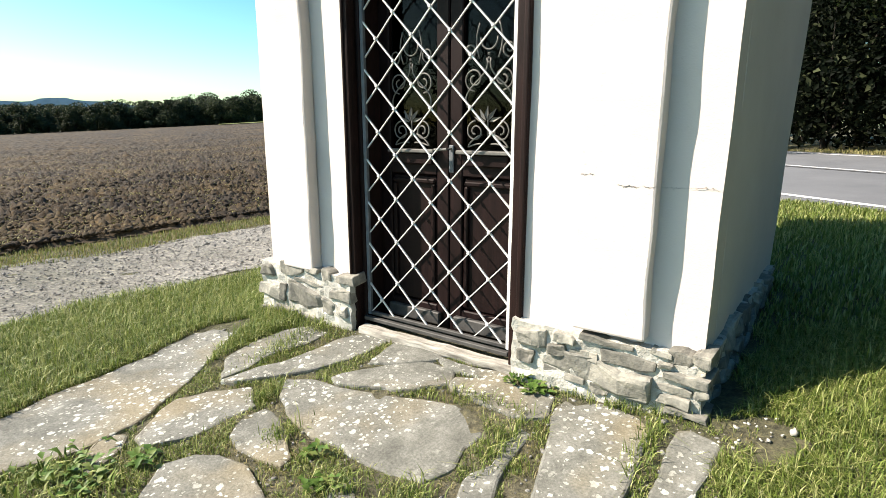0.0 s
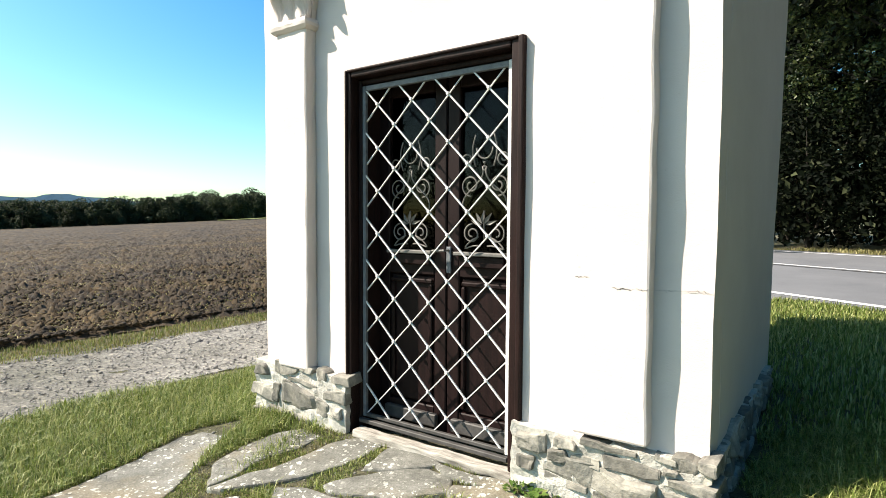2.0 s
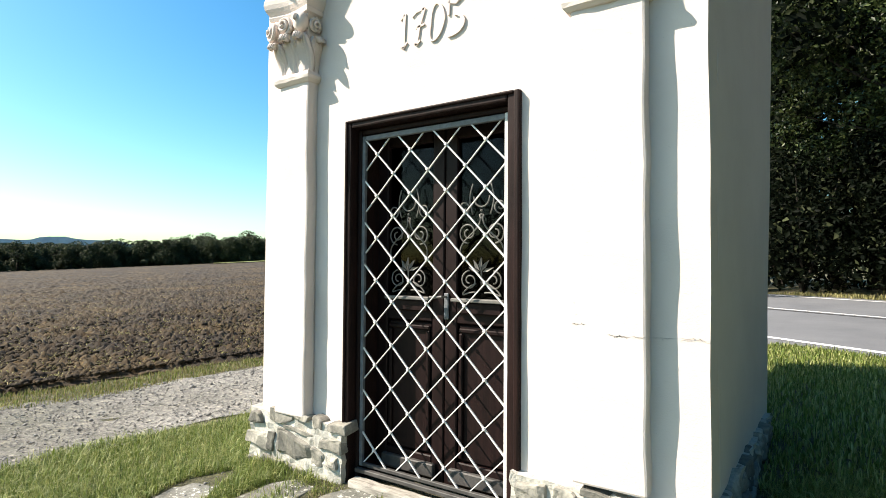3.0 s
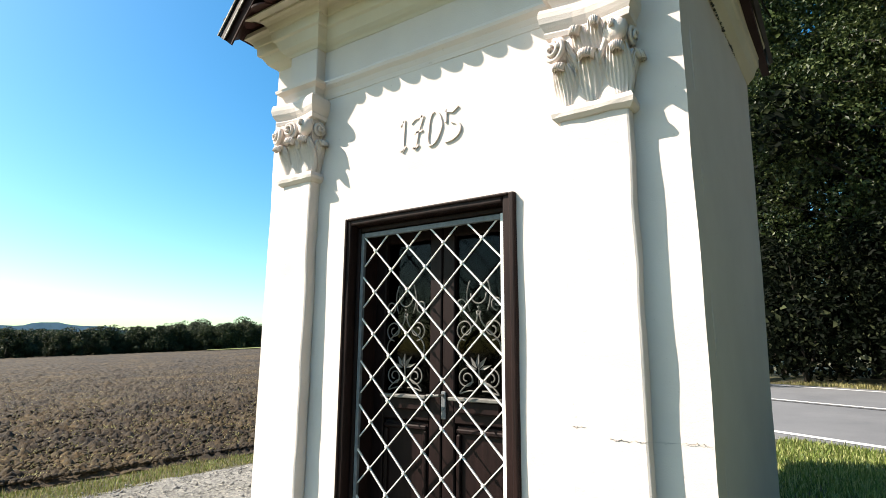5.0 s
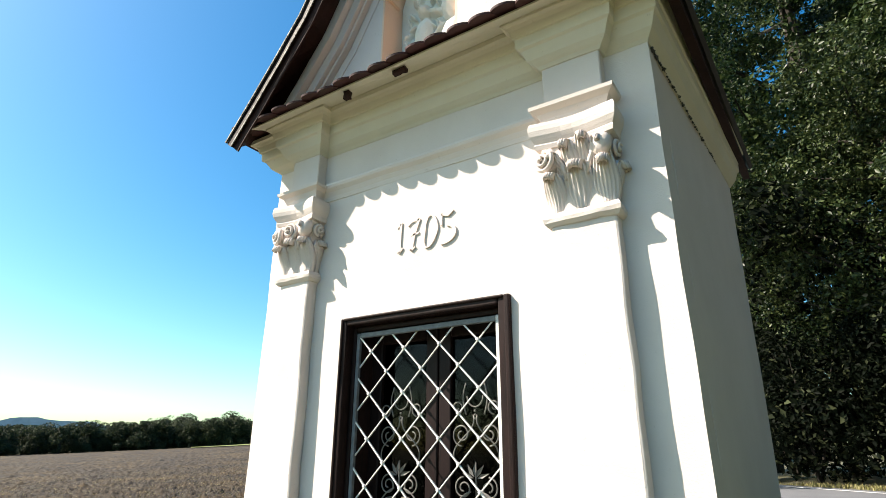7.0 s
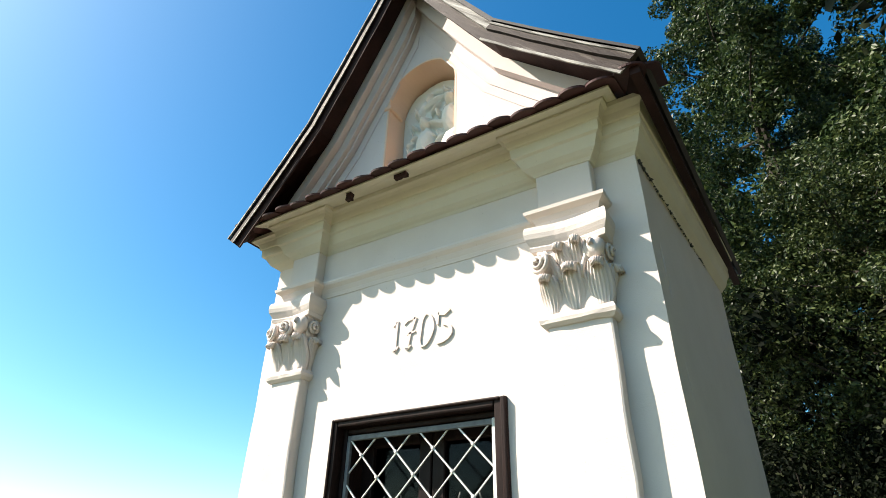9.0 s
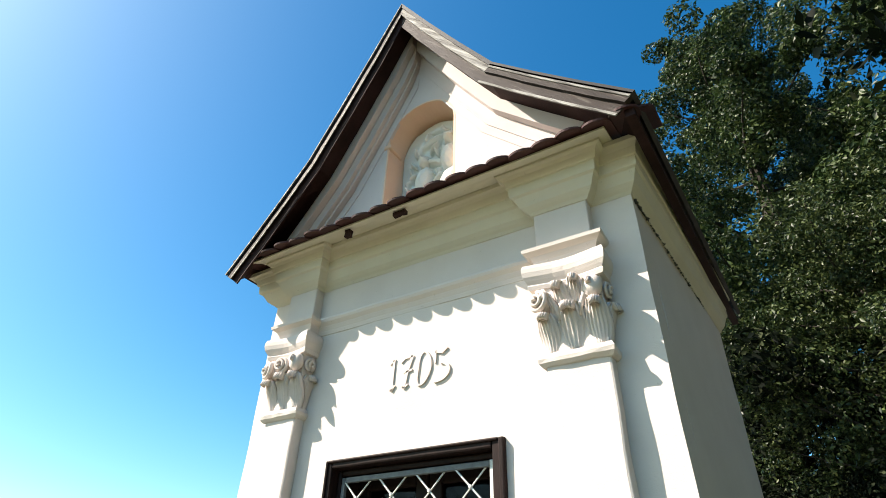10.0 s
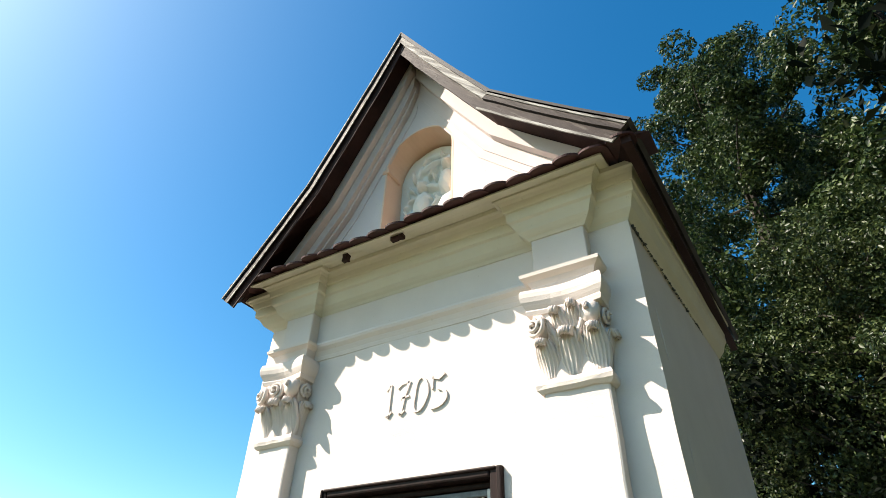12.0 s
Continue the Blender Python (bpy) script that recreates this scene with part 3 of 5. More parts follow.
def capital(x0, x1, scrolls):
    c = new("capital")
    c.parent = chapel
    c["label"] = "white stucco capital with scrolls and acanthus leaves"
    cx, half, y = (x0 + x1) / 2, (x1 - x0) / 2, -PD
    # ring below
    bm = sweep([(x0, 0.004), (x0, y), (x1, y), (x1, 0.004)], [(0, 2.375), (0.010, 2.378), (0.026, 2.395), (0.030, 2.415), (0.022, 2.44), (0, 2.445)])
    sliced(bm, 0.05, "x")
    uneven(bm, 0.006, 0.06)
    part("astragal", bm, PLASTER, c, smooth=False)
    # bell
    bm = bmesh.new()
    rings = []
    for z, o in ((2.44, 0.0), (2.56, 0.006), (2.66, 0.012), (2.72, 0.018), (2.77, 0.024), (2.80, 0.026)):
        rings.append([bm.verts.new(q) for q in ((x0 - o * 0.5, 0.004, z), (x0 - o * 0.5, y - o, z), (x1 + o * 0.5, y - o, z), (x1 + o * 0.5, 0.004, z))])
    for a, b in zip(rings, rings[1:]):
        for k in range(3):
            bm.faces.new((a[k], a[k + 1], b[k + 1], b[k]))
    part("bell", bm, PLASTER, c)
    # abacus with hollow front
    for nm, zs in (("abacus", ((0.0, 2.795), (0.024, 2.80), (0.030, 2.822), (0.026, 2.832), (0.036, 2.85), (0.046, 2.872), (0.051, 2.90), (0.050, 2.925), (0.044, 2.945), (0.0, 2.955))),
                   ("cap_moulding", ((0.0, 2.962), (0.010, 2.968), (0.014, 2.99), (0.030, 3.018), (0.060, 3.038), (0.064, 3.058), (0.0, 3.070)))):
        plan = [(x0, 0.004), (x0, y)]
        if nm == "abacus":
            plan = [(x0 - 0.012, 0.004), (x0 - 0.012, y - 0.022)]
            plan += [(x0 + (x1 - x0) * t, y - 0.02 + 0.020 * math.sin(math.pi * t)) for t in (0.12, 0.3, 0.5, 0.7, 0.88)]
            plan += [(x1 + 0.012, y - 0.022), (x1 + 0.012, 0.004)]
        else:
            plan += [(x1, y), (x1, 0.004)]
        bm = sweep(plan, zs)
        uneven(bm, 0.0012, 0.09)
        part(nm, bm, PLASTER, c)
    # lower leaves, front and flank
    for k, wide, high in ((-0.74, 0.62, 0.175), (0.02, 0.86, 0.205), (0.80, 0.66, 0.20)):
        part("leaf", leaf_bm(half * wide, high, 0.105, cx + k * half, y + 0.012, 2.442, 7, radians(8 * k), 0.55), PLASTER, c, smooth=True)
    part("leaf", leaf_bm(0.09, 0.20, 0.06, x1 - 0.012, y + 0.045, 2.442, 7, radians(90), 0.5), PLASTER, c, smooth=True)
    # upper scrolls and rolled leaves
    part("volute", volute_bm(cx - half * 0.86, y - 0.05, 2.705, 0.058, 1, radians(-22)), PLASTER, c, smooth=True)
    if scrolls == 2:
        part("volute", volute_bm(cx + half * 0.02, y - 0.055, 2.725, 0.054, -1, radians(6)), PLASTER, c, smooth=True)
    roll = bmesh.new()
    bmesh.ops.create_uvsphere(roll, u_segments=20, v_segments=10, radius=1, matrix=Matrix.Translation((cx + half * 0.84, y - 0.045, 2.735)) @ Matrix.Rotation(radians(-18), 4, "Z") @ Matrix.Rotation(radians(12), 4, "Y") @ Matrix.Diagonal((0.050, 0.046, 0.062, 1)))
    for v in roll.verts:
        v.co.y -= 0.010 * abs(math.sin((v.co.x - cx) * 95)) * max(0.0, (2.79 - v.co.z) / 0.12)
    part("rolled_leaf", roll, PLASTER, c, smooth=True)
    part("volute", volute_bm(x1 - 0.004, y + 0.03, 2.735, 0.048, 1, radians(84)), PLASTER, c, smooth=True)
    for k, z, wide, high, tw in ((-0.14, 2.60, 0.52, 0.165, -12), (0.22, 2.625, 0.46, 0.160, 10), (-0.46, 2.59, 0.34, 0.13, -24), (0.56, 2.60, 0.36, 0.15, 22))[(2 if scrolls == 2 else 0):]:
        part("bud", leaf_bm(half * wide, high, 0.10, cx + k * half, y - 0.002, z, 5, radians(tw), 0.7), PLASTER, c, smooth=True)
    for s, x_end in ((-1, -0.80), (1, 0.84)):
        pts = [(cx + (s * 0.30 + (x_end - s * 0.30) * t) * half, y - 0.035 - 0.02 * t, 2.60 + 0.175 * t ** 0.6) for t in (0, 0.2, 0.4, 0.6, 0.8, 1)]
        part("stalk", tube(pts, lambda t: 0.012 + 0.006 * t, 6), PLASTER, c, smooth=True)


for (a, b), scrolls in zip(PIL, (2, 1)):
    pilaster(a, b)
    capital(a, b, scrolls)

FRONT = [(X0, 0), (PIL[0][0], 0), (PIL[0][0], -PD), (PIL[0][1], -PD), (PIL[0][1], 0), (PIL[1][0], 0), (PIL[1][0], -PD), (PIL[1][1], -PD), (PIL[1][1], 0), (X1, 0)]
CORNICE = [(-0.05, 3.318), (0.004, 3.318), (0.016, 3.334), (0.032, 3.346), (0.052, 3.366), (0.066, 3.396), (0.080, 3.424), (0.096, 3.434), (0.099, 3.446), (0.101, 3.498),
           (0.112, 3.502), (0.116, 3.520), (0.124, 3.545), (0.140, 3.562), (0.160, 3.570), (0.163, 3.598), (-0.05, 3.608)]


def cornices():
    bm = sweep([(X0, DEPTH)] + FRONT + [(0.962, DEPTH)], CORNICE, narrow={0: 1.4, 1: 1.4, 10: 0.85, 11: 0.85})
    sliced(bm, 0.15, "x")
    uneven(bm, 0.004, 0.3)
    part("cornice", bm, STUCCO, chapel, "cream moulded cornice with chipped edge")
    bm = sweep([(PIL[0][1], -0.001), (PIL[1][0], -0.001)], [(-0.01, 2.955), (0.006, 2.957), (0.012, 2.985), (0.026, 3.015), (0.046, 3.038), (0.052, 3.055), (0.046, 3.072), (-0.01, 3.086)])
    sliced(bm, 0.12, "x")
    uneven(bm, 0.004, 0.25)
    part("string_moulding", bm, PLASTER, chapel)


cornices()

# gable and roof
CX, AZ = -0.60, 5.675                           # ridge of the verge's top
LEFT_SLOPE = ((-1.99, 3.40), (-1.345, 4.23))   # eaves and kink
RIGHT_SLOPE = ((1.0, 3.585), (0.205, 4.355))
VERGE, REAR = -0.42, DEPTH + 0.32


def roof_line(drop):
    """The verge's line, from the left eaves over the ridge to the right eaves, lowered by drop."""
    def bell(s, slope):
        (ex, ez), (kx, kz) = slope
        pts = [(ex + (kx - ex) * t, ez + (kz - ez) * t - 0.012 * math.sin(math.pi * t)) for t in (0, 0.33, 0.66)]
        pts += [(kx + (CX - kx) * t, kz + (AZ - kz) * t - 0.02 * math.sin(math.pi * t)) for t in (0, 0.33, 0.66)]
        return [(x - s * drop * 0.78, z - drop * 0.62) for x, z in pts]
    return bell(-1, LEFT_SLOPE) + [(CX, AZ - drop * 1.9)] + bell(1, RIGHT_SLOPE)[::-1]


def roof_shell(line_top, line_low, y0, y1):
    """Like slab_along, but the foot of the left slope flares out behind the verge."""
    bm = bmesh.new()
    rows = []
    for i, ((xa, za), (xb, zb)) in enumerate(zip(line_top, line_low)):
        foot = 0.20 * max(0.0, 1 - i / 3)
        ring = []
        for y, f in ((y0, 0.0), (y0 + 0.22, 1.0), (y1, 1.0)):
            out = 0.04 * (y - y0) * max(0.0, xa - CX) / 1.6 - foot * f
            ring.append((bm.verts.new((xa + out, y, za + foot * f)), bm.verts.new((xb + out, y, zb + foot * f))))
        rows.append([ring[0][0], ring[1][0], ring[2][0], ring[2][1], ring[1][1], ring[0][1]])
    for a, b in zip(rows, rows[1:]):
        for k in range(6):
            bm.faces.new((a[k], a[(k + 1) % 6], b[(k + 1) % 6], b[k]))
    bm.faces.new(rows[0])
    bm.faces.new(rows[-1][::-1])
    return bm


def slab_along(line_top, line_low, y0, y1):
    bm = bmesh.new()
    rows = []
    for (xa, za), (xb, zb) in zip(line_top, line_low):
        out = 0.04 * (y1 - y0) * max(0.0, xa - CX) / 1.6
        rows.append([bm.verts.new((xa, y0, za)), bm.verts.new((xa + out, y1, za)), bm.verts.new((xb + out, y1, zb)), bm.verts.new((xb, y0, zb))])
    for a, b in zip(rows, rows[1:]):
        for k in range(4):
            bm.faces.new((a[k], a[(k + 1) % 4], b[(k + 1) % 4], b[k]))
    bm.faces.new(rows[0])
    bm.faces.new(rows[-1][::-1])
    return bm


def roof():
    r = new("roof")
    r.parent = chapel
    part("covering", roof_shell(roof_line(-0.03), roof_line(0.0), VERGE - 0.03, REAR), ROOFSKIN, r)
    part("soffit", roof_shell(roof_line(0.03), roof_line(0.06), VERGE + 0.012, REAR - 0.02), SOFFIT, r, "dark brown boarded soffit")
    up, mid, low = roof_line(0.0), roof_line(0.05), roof_line(0.125)
    for i, (a, b) in enumerate(((0, 3), (3, 6), (6, 9), (9, 12))):
        strip_of, board_of = ((BROWN, SOFFIT), (BROWN, SOFFIT), (GREYWOOD, DARKVERGE), (DARKVERGE, DARKVERGE))[i]
        for nm, top, bot, y0, mat in (("verge_strip", up, mid, VERGE - 0.022, strip_of), ("verge_board", mid, low, VERGE, board_of)):
            bm = slab_along(top[a:b + 1], bot[a:b + 1], y0, VERGE + 0.012)
            sliced(bm, 0.08, "x")
            uneven(bm, 0.004, 0.15)
            part(nm, bm, mat, r, "dark brown painted verge board" if i < 2 else "weathered grey wooden verge board")
    for lift, y0 in ((0.052, VERGE - 0.027), (-0.02, VERGE - 0.036)):
        part("drip_edge", slab_along(roof_line(lift)[:7], roof_line(lift + 0.012)[:7], y0, y0 + 0.006), GREYWOOD, r, "thin pale edge of the verge")
    for d0, d1, y0 in ((-0.012, 0.014, VERGE - 0.030), (0.112, 0.128, VERGE - 0.006)):
        part("drip_edge", slab_along(roof_line(d0)[9:], roof_line(d1)[9:], y0, y0 + 0.010), GREYWOOD, r, "thin pale edge of the verge")
    for s, (ex, ez) in ((1, RIGHT_SLOPE[0]),):
        bm = box(min(ex, ex - s * 0.05) - s * 0.01, max(ex, ex - s * 0.05) - s * 0.01, VERGE + (0.03 if s > 0 else 0.2), REAR, ez - 0.085, ez - 0.02)
        if s > 0:
            for v in bm.verts:
                v.co.x += 0.04 * (v.co.y - VERGE)
        part("eaves_board", bm, SOFFIT, r)


roof()


GY = -0.12                                      # face of the gable


def gable():
    line = roof_line(0.058)
    outer = [(x, z) for x, z in line if z > 3.62]
    outer = [(outer[0][0] - 0.02, 3.60)] + outer + [(outer[-1][0] + 0.02, 3.60)]
    cx, half, spring = -0.555, 0.312, 4.45
    part("gable", prism(outer, [arch(cx, half, 3.66, spring)], GY, 0.14), ROSE, chapel, "pale rose limewashed gable with arched niche")
    part("niche_back", box(-0.95, -0.15, 0.14, 0.18, 3.6, 5.0), PEACH, chapel)

    def ring(name, a, b, ya, yb, label):
        bm = bmesh.new()
        rows = [[bm.verts.new((p[0], ya, p[1])), bm.verts.new((p[0], yb, p[1])), bm.verts.new((q[0], yb, q[1])), bm.verts.new((q[0], ya, q[1]))] for p, q in zip(a, b)]
        for r0, r1 in zip(rows, rows[1:]):
            for k in range(4):
                bm.faces.new((r0[k], r0[(k + 1) % 4], r1[(k + 1) % 4], r1[k]))
        part(name, bm, PEACH, chapel, label)
    ring("niche_lining", arch(cx, half - 0.001, 3.67, spring, 24), arch(cx, half - 0.016, 3.67, spring, 24), GY - 0.001, 0.139, "peach limewashed niche reveal")
    part("impost", box(cx - half - 0.028, cx - half + 0.04, GY - 0.014, GY + 0.16, spring - 0.05, spring - 0.01, 0.008), PEACH, chapel)
    part("niche_sill", box(cx - half + 0.017, cx + half - 0.017, GY + 0.01, 0.138, 3.6, 3.70), PEACH, chapel)
    # stepped raking moulding below the verge
    for side_of, steps in ((slice(1, 7), ((0.060, 0.140, -0.255), (0.141, 0.215, -0.20), (0.216, 0.238, -0.165), (0.30, 0.315, -0.126))),
                           (slice(6, 12), ((0.060, 0.150, -0.190), (0.230, 0.245, -0.128), (0.30, 0.312, -0.125)))):
        for d0, d1, y in steps:
            part("raking_moulding", slab_along(roof_line(d0)[side_of], roof_line(d1)[side_of], y, GY + 0.02), ROSE, chapel)


gable()


def relief():
    """A worn panel with two lumpy rounded forms."""
    outer = arch(-0.565, 0.268, 3.66, 4.46)
    bm = prism(outer, [], 0.06, 0.11)
    p = new("relief_panel", finish("relief_panel", bm, RELIEF))
    bm = bmesh.new()
    bm.from_mesh(p.data)

    def blob(x, z, rx, rz, ry=0.05, tilt=0.0):
        bmesh.ops.create_icosphere(bm, subdivisions=2, radius=1, matrix=Matrix.Translation((x + 0.035, 0.055, z + 0.02)) @ Matrix.Rotation(radians(tilt), 4, "Y") @ Matrix.Diagonal((rx, ry * 1.5, rz, 1)))
    for x, z, rx, rz, ry, tilt in ((-0.66, 4.28, 0.05, 0.06, 0.06, 0), (-0.66, 4.08, 0.08, 0.15, 0.06, 8), (-0.60, 3.86, 0.05, 0.17, 0.07, -28), (-0.70, 3.84, 0.05, 0.15, 0.06, 24),
                                   (-0.45, 4.42, 0.05, 0.065, 0.07, 0), (-0.44, 4.20, 0.08, 0.17, 0.08, -8), (-0.43, 3.92, 0.10, 0.20, 0.09, 6), (-0.55, 4.22, 0.11, 0.03, 0.05, 32),
                                   (-0.60, 4.48, 0.13, 0.035, 0.035, -20), (-0.56, 4.58, 0.09, 0.03, 0.03, 15), (-0.70, 4.45, 0.03, 0.10, 0.03, 20), (-0.77, 3.95, 0.03, 0.16, 0.03, 4), (-0.53, 4.05, 0.09, 0.028, 0.05, -38)):
        blob(x, z, rx, rz, ry, tilt)
    pick = random.Random(6)
    for _ in range(46):
        x = pick.uniform(-0.80, -0.34)
        blob(x, pick.uniform(3.74, 4.62 - 1.6 * abs(x + 0.565) ** 1.3), pick.uniform(0.010, 0.018), pick.uniform(0.035, 0.09), pick.uniform(0.03, 0.065), pick.uniform(-50, 50))
    uneven(bm, 0.012, 0.04)
    bm.to_mesh(p.data)
    bm.free()
    soften = p.modifiers.new("soften", "REMESH")
    soften.mode, soften.voxel_size = "VOXEL", 0.007
    p.scale = (1.1, 1.0, 1.0)
    p.location = (0.066, 0.028, -0.01)
    tagged(p, "weathered white stone relief panel set in the gable niche", "relief")


relief()


def ledge():
    """The row of small tiles on the cornice."""
    shelf = part("tile_bed", sweep([(X0 + 0.02, -0.10), (X1 - 0.01, -0.10)], [(0.0, 3.610), (0.14, 3.588), (0.18, 3.564), (0.240, 3.538), (0.240, 3.550), (0.0, 3.632)]), STUCCO, chapel)
    rng = random.Random(4)
    bm = bmesh.new()
    w, d = 0.160, 0.345
    n = 10
    # a tongue: straight sides and a round lower end
    outline = [(-w / 2, 0), (w / 2, 0)] + [(w / 2 * math.cos(math.pi * i / n), -d + 0.075 - 0.075 * math.sin(math.pi * i / n)) for i in range(n + 1)]
    vs = [bm.verts.new((x, y, 0)) for x, y in outline]
    f = bm.faces.new(vs)
    ext = bmesh.ops.extrude_face_region(bm, geom=[f])
    bmesh.ops.translate(bm, verts=[g for g in ext["geom"] if isinstance(g, bmesh.types.BMVert)], vec=(0, 0, 0.012))
    me = finish("tile", bm, TILE)
    count = 21
    for i in range(count):
        x = X0 - 0.06 + (X1 - X0 + 0.16) * i / (count - 1)
        part_of("tile", me, shelf, pose(x, -0.10, 3.648 + 0.003 * (i % 2), 20 + rng.uniform(-1.5, 1.5), rng.uniform(-1.5, 2.5), rng.uniform(-1.5, 1.5)))
        part_of("tile", me, shelf, pose(x + 0.075, -0.03, 3.694, 20 + rng.uniform(-1, 1), 0, 0))
    bm = box(-1.015, -0.97, -0.30, -0.26, 3.495, 3.555, 0.004)
    part("broken_bracket", uneven(sliced(bm, 0.02), 0.008, 0.03), SOFFIT, chapel)
    bm = box(-0.615, -0.515, -0.295, -0.255, 3.525, 3.555, 0.004)
    part("broken_bracket", uneven(sliced(bm, 0.02), 0.006, 0.03), SOFFIT, chapel)


ledge()


# year above the door
def year():
    def stroke(pts, w, parent, name="stroke"):
        bm = bmesh.new()
        rows = []
        for i, (x, z) in enumerate(pts):
            a, b = Vector(pts[max(i - 1, 0)]), Vector(pts[min(i + 1, len(pts) - 1)])
            d = (b - a).normalized()
            nrm = Vector((-d.y, d.x))
            t = i / (len(pts) - 1)
            h = (w(t) if callable(w) else w) * 0.34
            p, q = Vector((x, z)) + nrm * h, Vector((x, z)) - nrm * h
            rows.append([bm.verts.new((p.x, 0.01, p.y)), bm.verts.new((q.x, 0.01, q.y)), bm.verts.new((q.x, -0.013, q.y)), bm.verts.new((p.x, -0.013, p.y))])
        for a, b in zip(rows, rows[1:]):
            for k in range(4):
                bm.faces.new((a[k], a[(k + 1) % 4], b[(k + 1) % 4], b[k]))
        bm.faces.new(rows[0])
        bm.faces.new(rows[-1][::-1])
        return part(name, bm, PLASTER, parent)

    def digit(x):
        d = new("numeral")
        d.parent = chapel
        d.location = (x, 0, 2.455)
        return d
    swell = lambda t: 0.012 + 0.020 * math.sin(math.pi * t)
    d = digit(-0.745)
    stroke([(0.018, 0.0), (0.02, 0.1), (0.026, 0.195)], 0.024, d)
    stroke([(-0.012, 0.022), (0.018, 0.0), (0.04, 0.03)], 0.016, d)
    stroke([(0.026, 0.19), (-0.006, 0.165)], 0.014, d)
    d = digit(-0.64)
    stroke([(0.0, 0.0), (0.02, 0.1), (0.055, 0.195)], 0.028, d)
    stroke([(-0.03, 0.165), (0.0, 0.188), (0.055, 0.192)], 0.022, d)
    stroke([(-0.005, 0.095), (0.055, 0.105)], 0.016, d)
    stroke([(-0.022, 0.02), (0.004, 0.0), (0.028, 0.022)], 0.014, d)
    d = digit(-0.515)
    for s in (-1, 1):
        stroke([(0.012 * (1 - abs(math.cos(a))) + s * 0.044 * math.sin(a) + 0.012 * math.cos(a), 0.1 + 0.1 * math.cos(a)) for a in (math.pi * k / 12 for k in range(13))], swell, d)
    d = digit(-0.40)
    stroke([(-0.03 + 0.075 * math.sin(a) + 0.004 * k, 0.055 - 0.055 * math.cos(a)) for k, a in enumerate(math.pi * k / 10 for k in range(11))], swell, d)
    stroke([(-0.025, 0.115), (-0.022, 0.195)], 0.016, d)
    stroke([(-0.024, 0.185), (0.02, 0.172), (0.055, 0.198)], 0.022, d)


year()


# plinth of rough stones
def stone_mesh(w, h, d, seed, rough=1.0):
    pick = random.Random(seed)
    lean, sag, nip = pick.uniform(-0.45, 0.45) * rough, pick.uniform(-0.35, 0.35) * rough, pick.uniform(0.0, 0.35) * rough
    bm = box(-w / 2, w / 2, -d / 2, d / 2, -h / 2, h / 2)
    sliced(bm, max(w, h) / 4, "xz")
    bmesh.ops.bevel(bm, geom=[e for e in bm.edges if e.calc_face_angle(0) > 1], offset=min(w, h) * 0.16, segments=2, affect="EDGES", profile=0.6)
    off = Vector((seed * 3.7, seed * 1.3, seed * 2.1))
    for v in bm.verts:
        u = 2 * v.co.x / w
        v.co.z *= (1 + lean * u) * (1 - nip * u * u)
        v.co.z += sag * h * (u * u - 0.4) * 0.5
        k = noise.noise_vector((v.co + off) / 0.04) * 0.010 + noise.noise_vector((v.co + off) / 0.11) * min(w, h) * 0.26 * rough ** 0.5
        v.co += k
    return finish("stone", bm, PLINTHSTONE, False)


def plinth(x0, x1, z0, z1, y, rows, seed):
    rng = random.Random(seed)
    p = new("plinth")
    p.parent = chapel
    p["label"] = "rough grey fieldstone plinth with crumbling mortar"
    bm = box(x0 + 0.03, x1 - 0.03, y + 0.014, 0.1, z0 - 0.1, z1 + 0.005)
    sliced(bm, 0.05)
    uneven(bm, 0.020, 0.07)
    part("mortar", bm, MORTAR, p)
    z = z0 - 0.03
    hs = [rng.uniform(0.7, 1.3) for _ in range(rows)]
    tot = sum(hs)
    k = 0
    for h in hs:
        h = h / tot * (z1 - z0 + 0.03)
        x = x0
        while x < x1 - 0.02:
            w = min(rng.uniform(0.08, 0.36), x1 - x)
            if x1 - x - w < 0.09:
                w = x1 - x
            k += 1
            if rng.random() > 0.08:
                hh = h * rng.uniform(0.72, 1.05)
                part_of("stone", stone_mesh(w - 0.012, hh + 0.006, 0.16, seed * 40 + k), p, pose(x + w / 2, y + 0.082 + rng.uniform(-0.02, 0.012), z + h / 2 + rng.uniform(-0.012, 0.012) + 0.03 * noise.noise((x * 4, z * 3, seed)), rng.uniform(-6, 6), rng.uniform(-4, 10), rng.uniform(-4, 4)))
            x += w
        z += h
    return p


def laid_plinth(x0, x1, z0, z1, y, seed, stones):
    """A plinth whose stones (middle x, middle z, width, height) lie in a flush bed of white lime."""
    rng = random.Random(seed)
    p = new("plinth")
    p.parent = chapel
    p["label"] = "rough grey fieldstone plinth bedded in white lime mortar"
    bm = box(x0, x1, y + 0.012, 0.1, z0 - 0.12, z1)
    sliced(bm, 0.035)
    uneven(bm, 0.016, 0.05)
    part("mortar", bm, MORTAR, p)
    for k, (x, z, w, hgt) in enumerate(stones):
        part_of("stone", stone_mesh(w * 0.97, hgt * 0.92, 0.15, seed * 40 + k, 0.7), p, pose(x, y + 0.074 + rng.uniform(-0.014, 0.006), z, rng.uniform(-5, 5), rng.uniform(-3, 5) if w < 0.45 else 8, rng.uniform(-4, 4)))


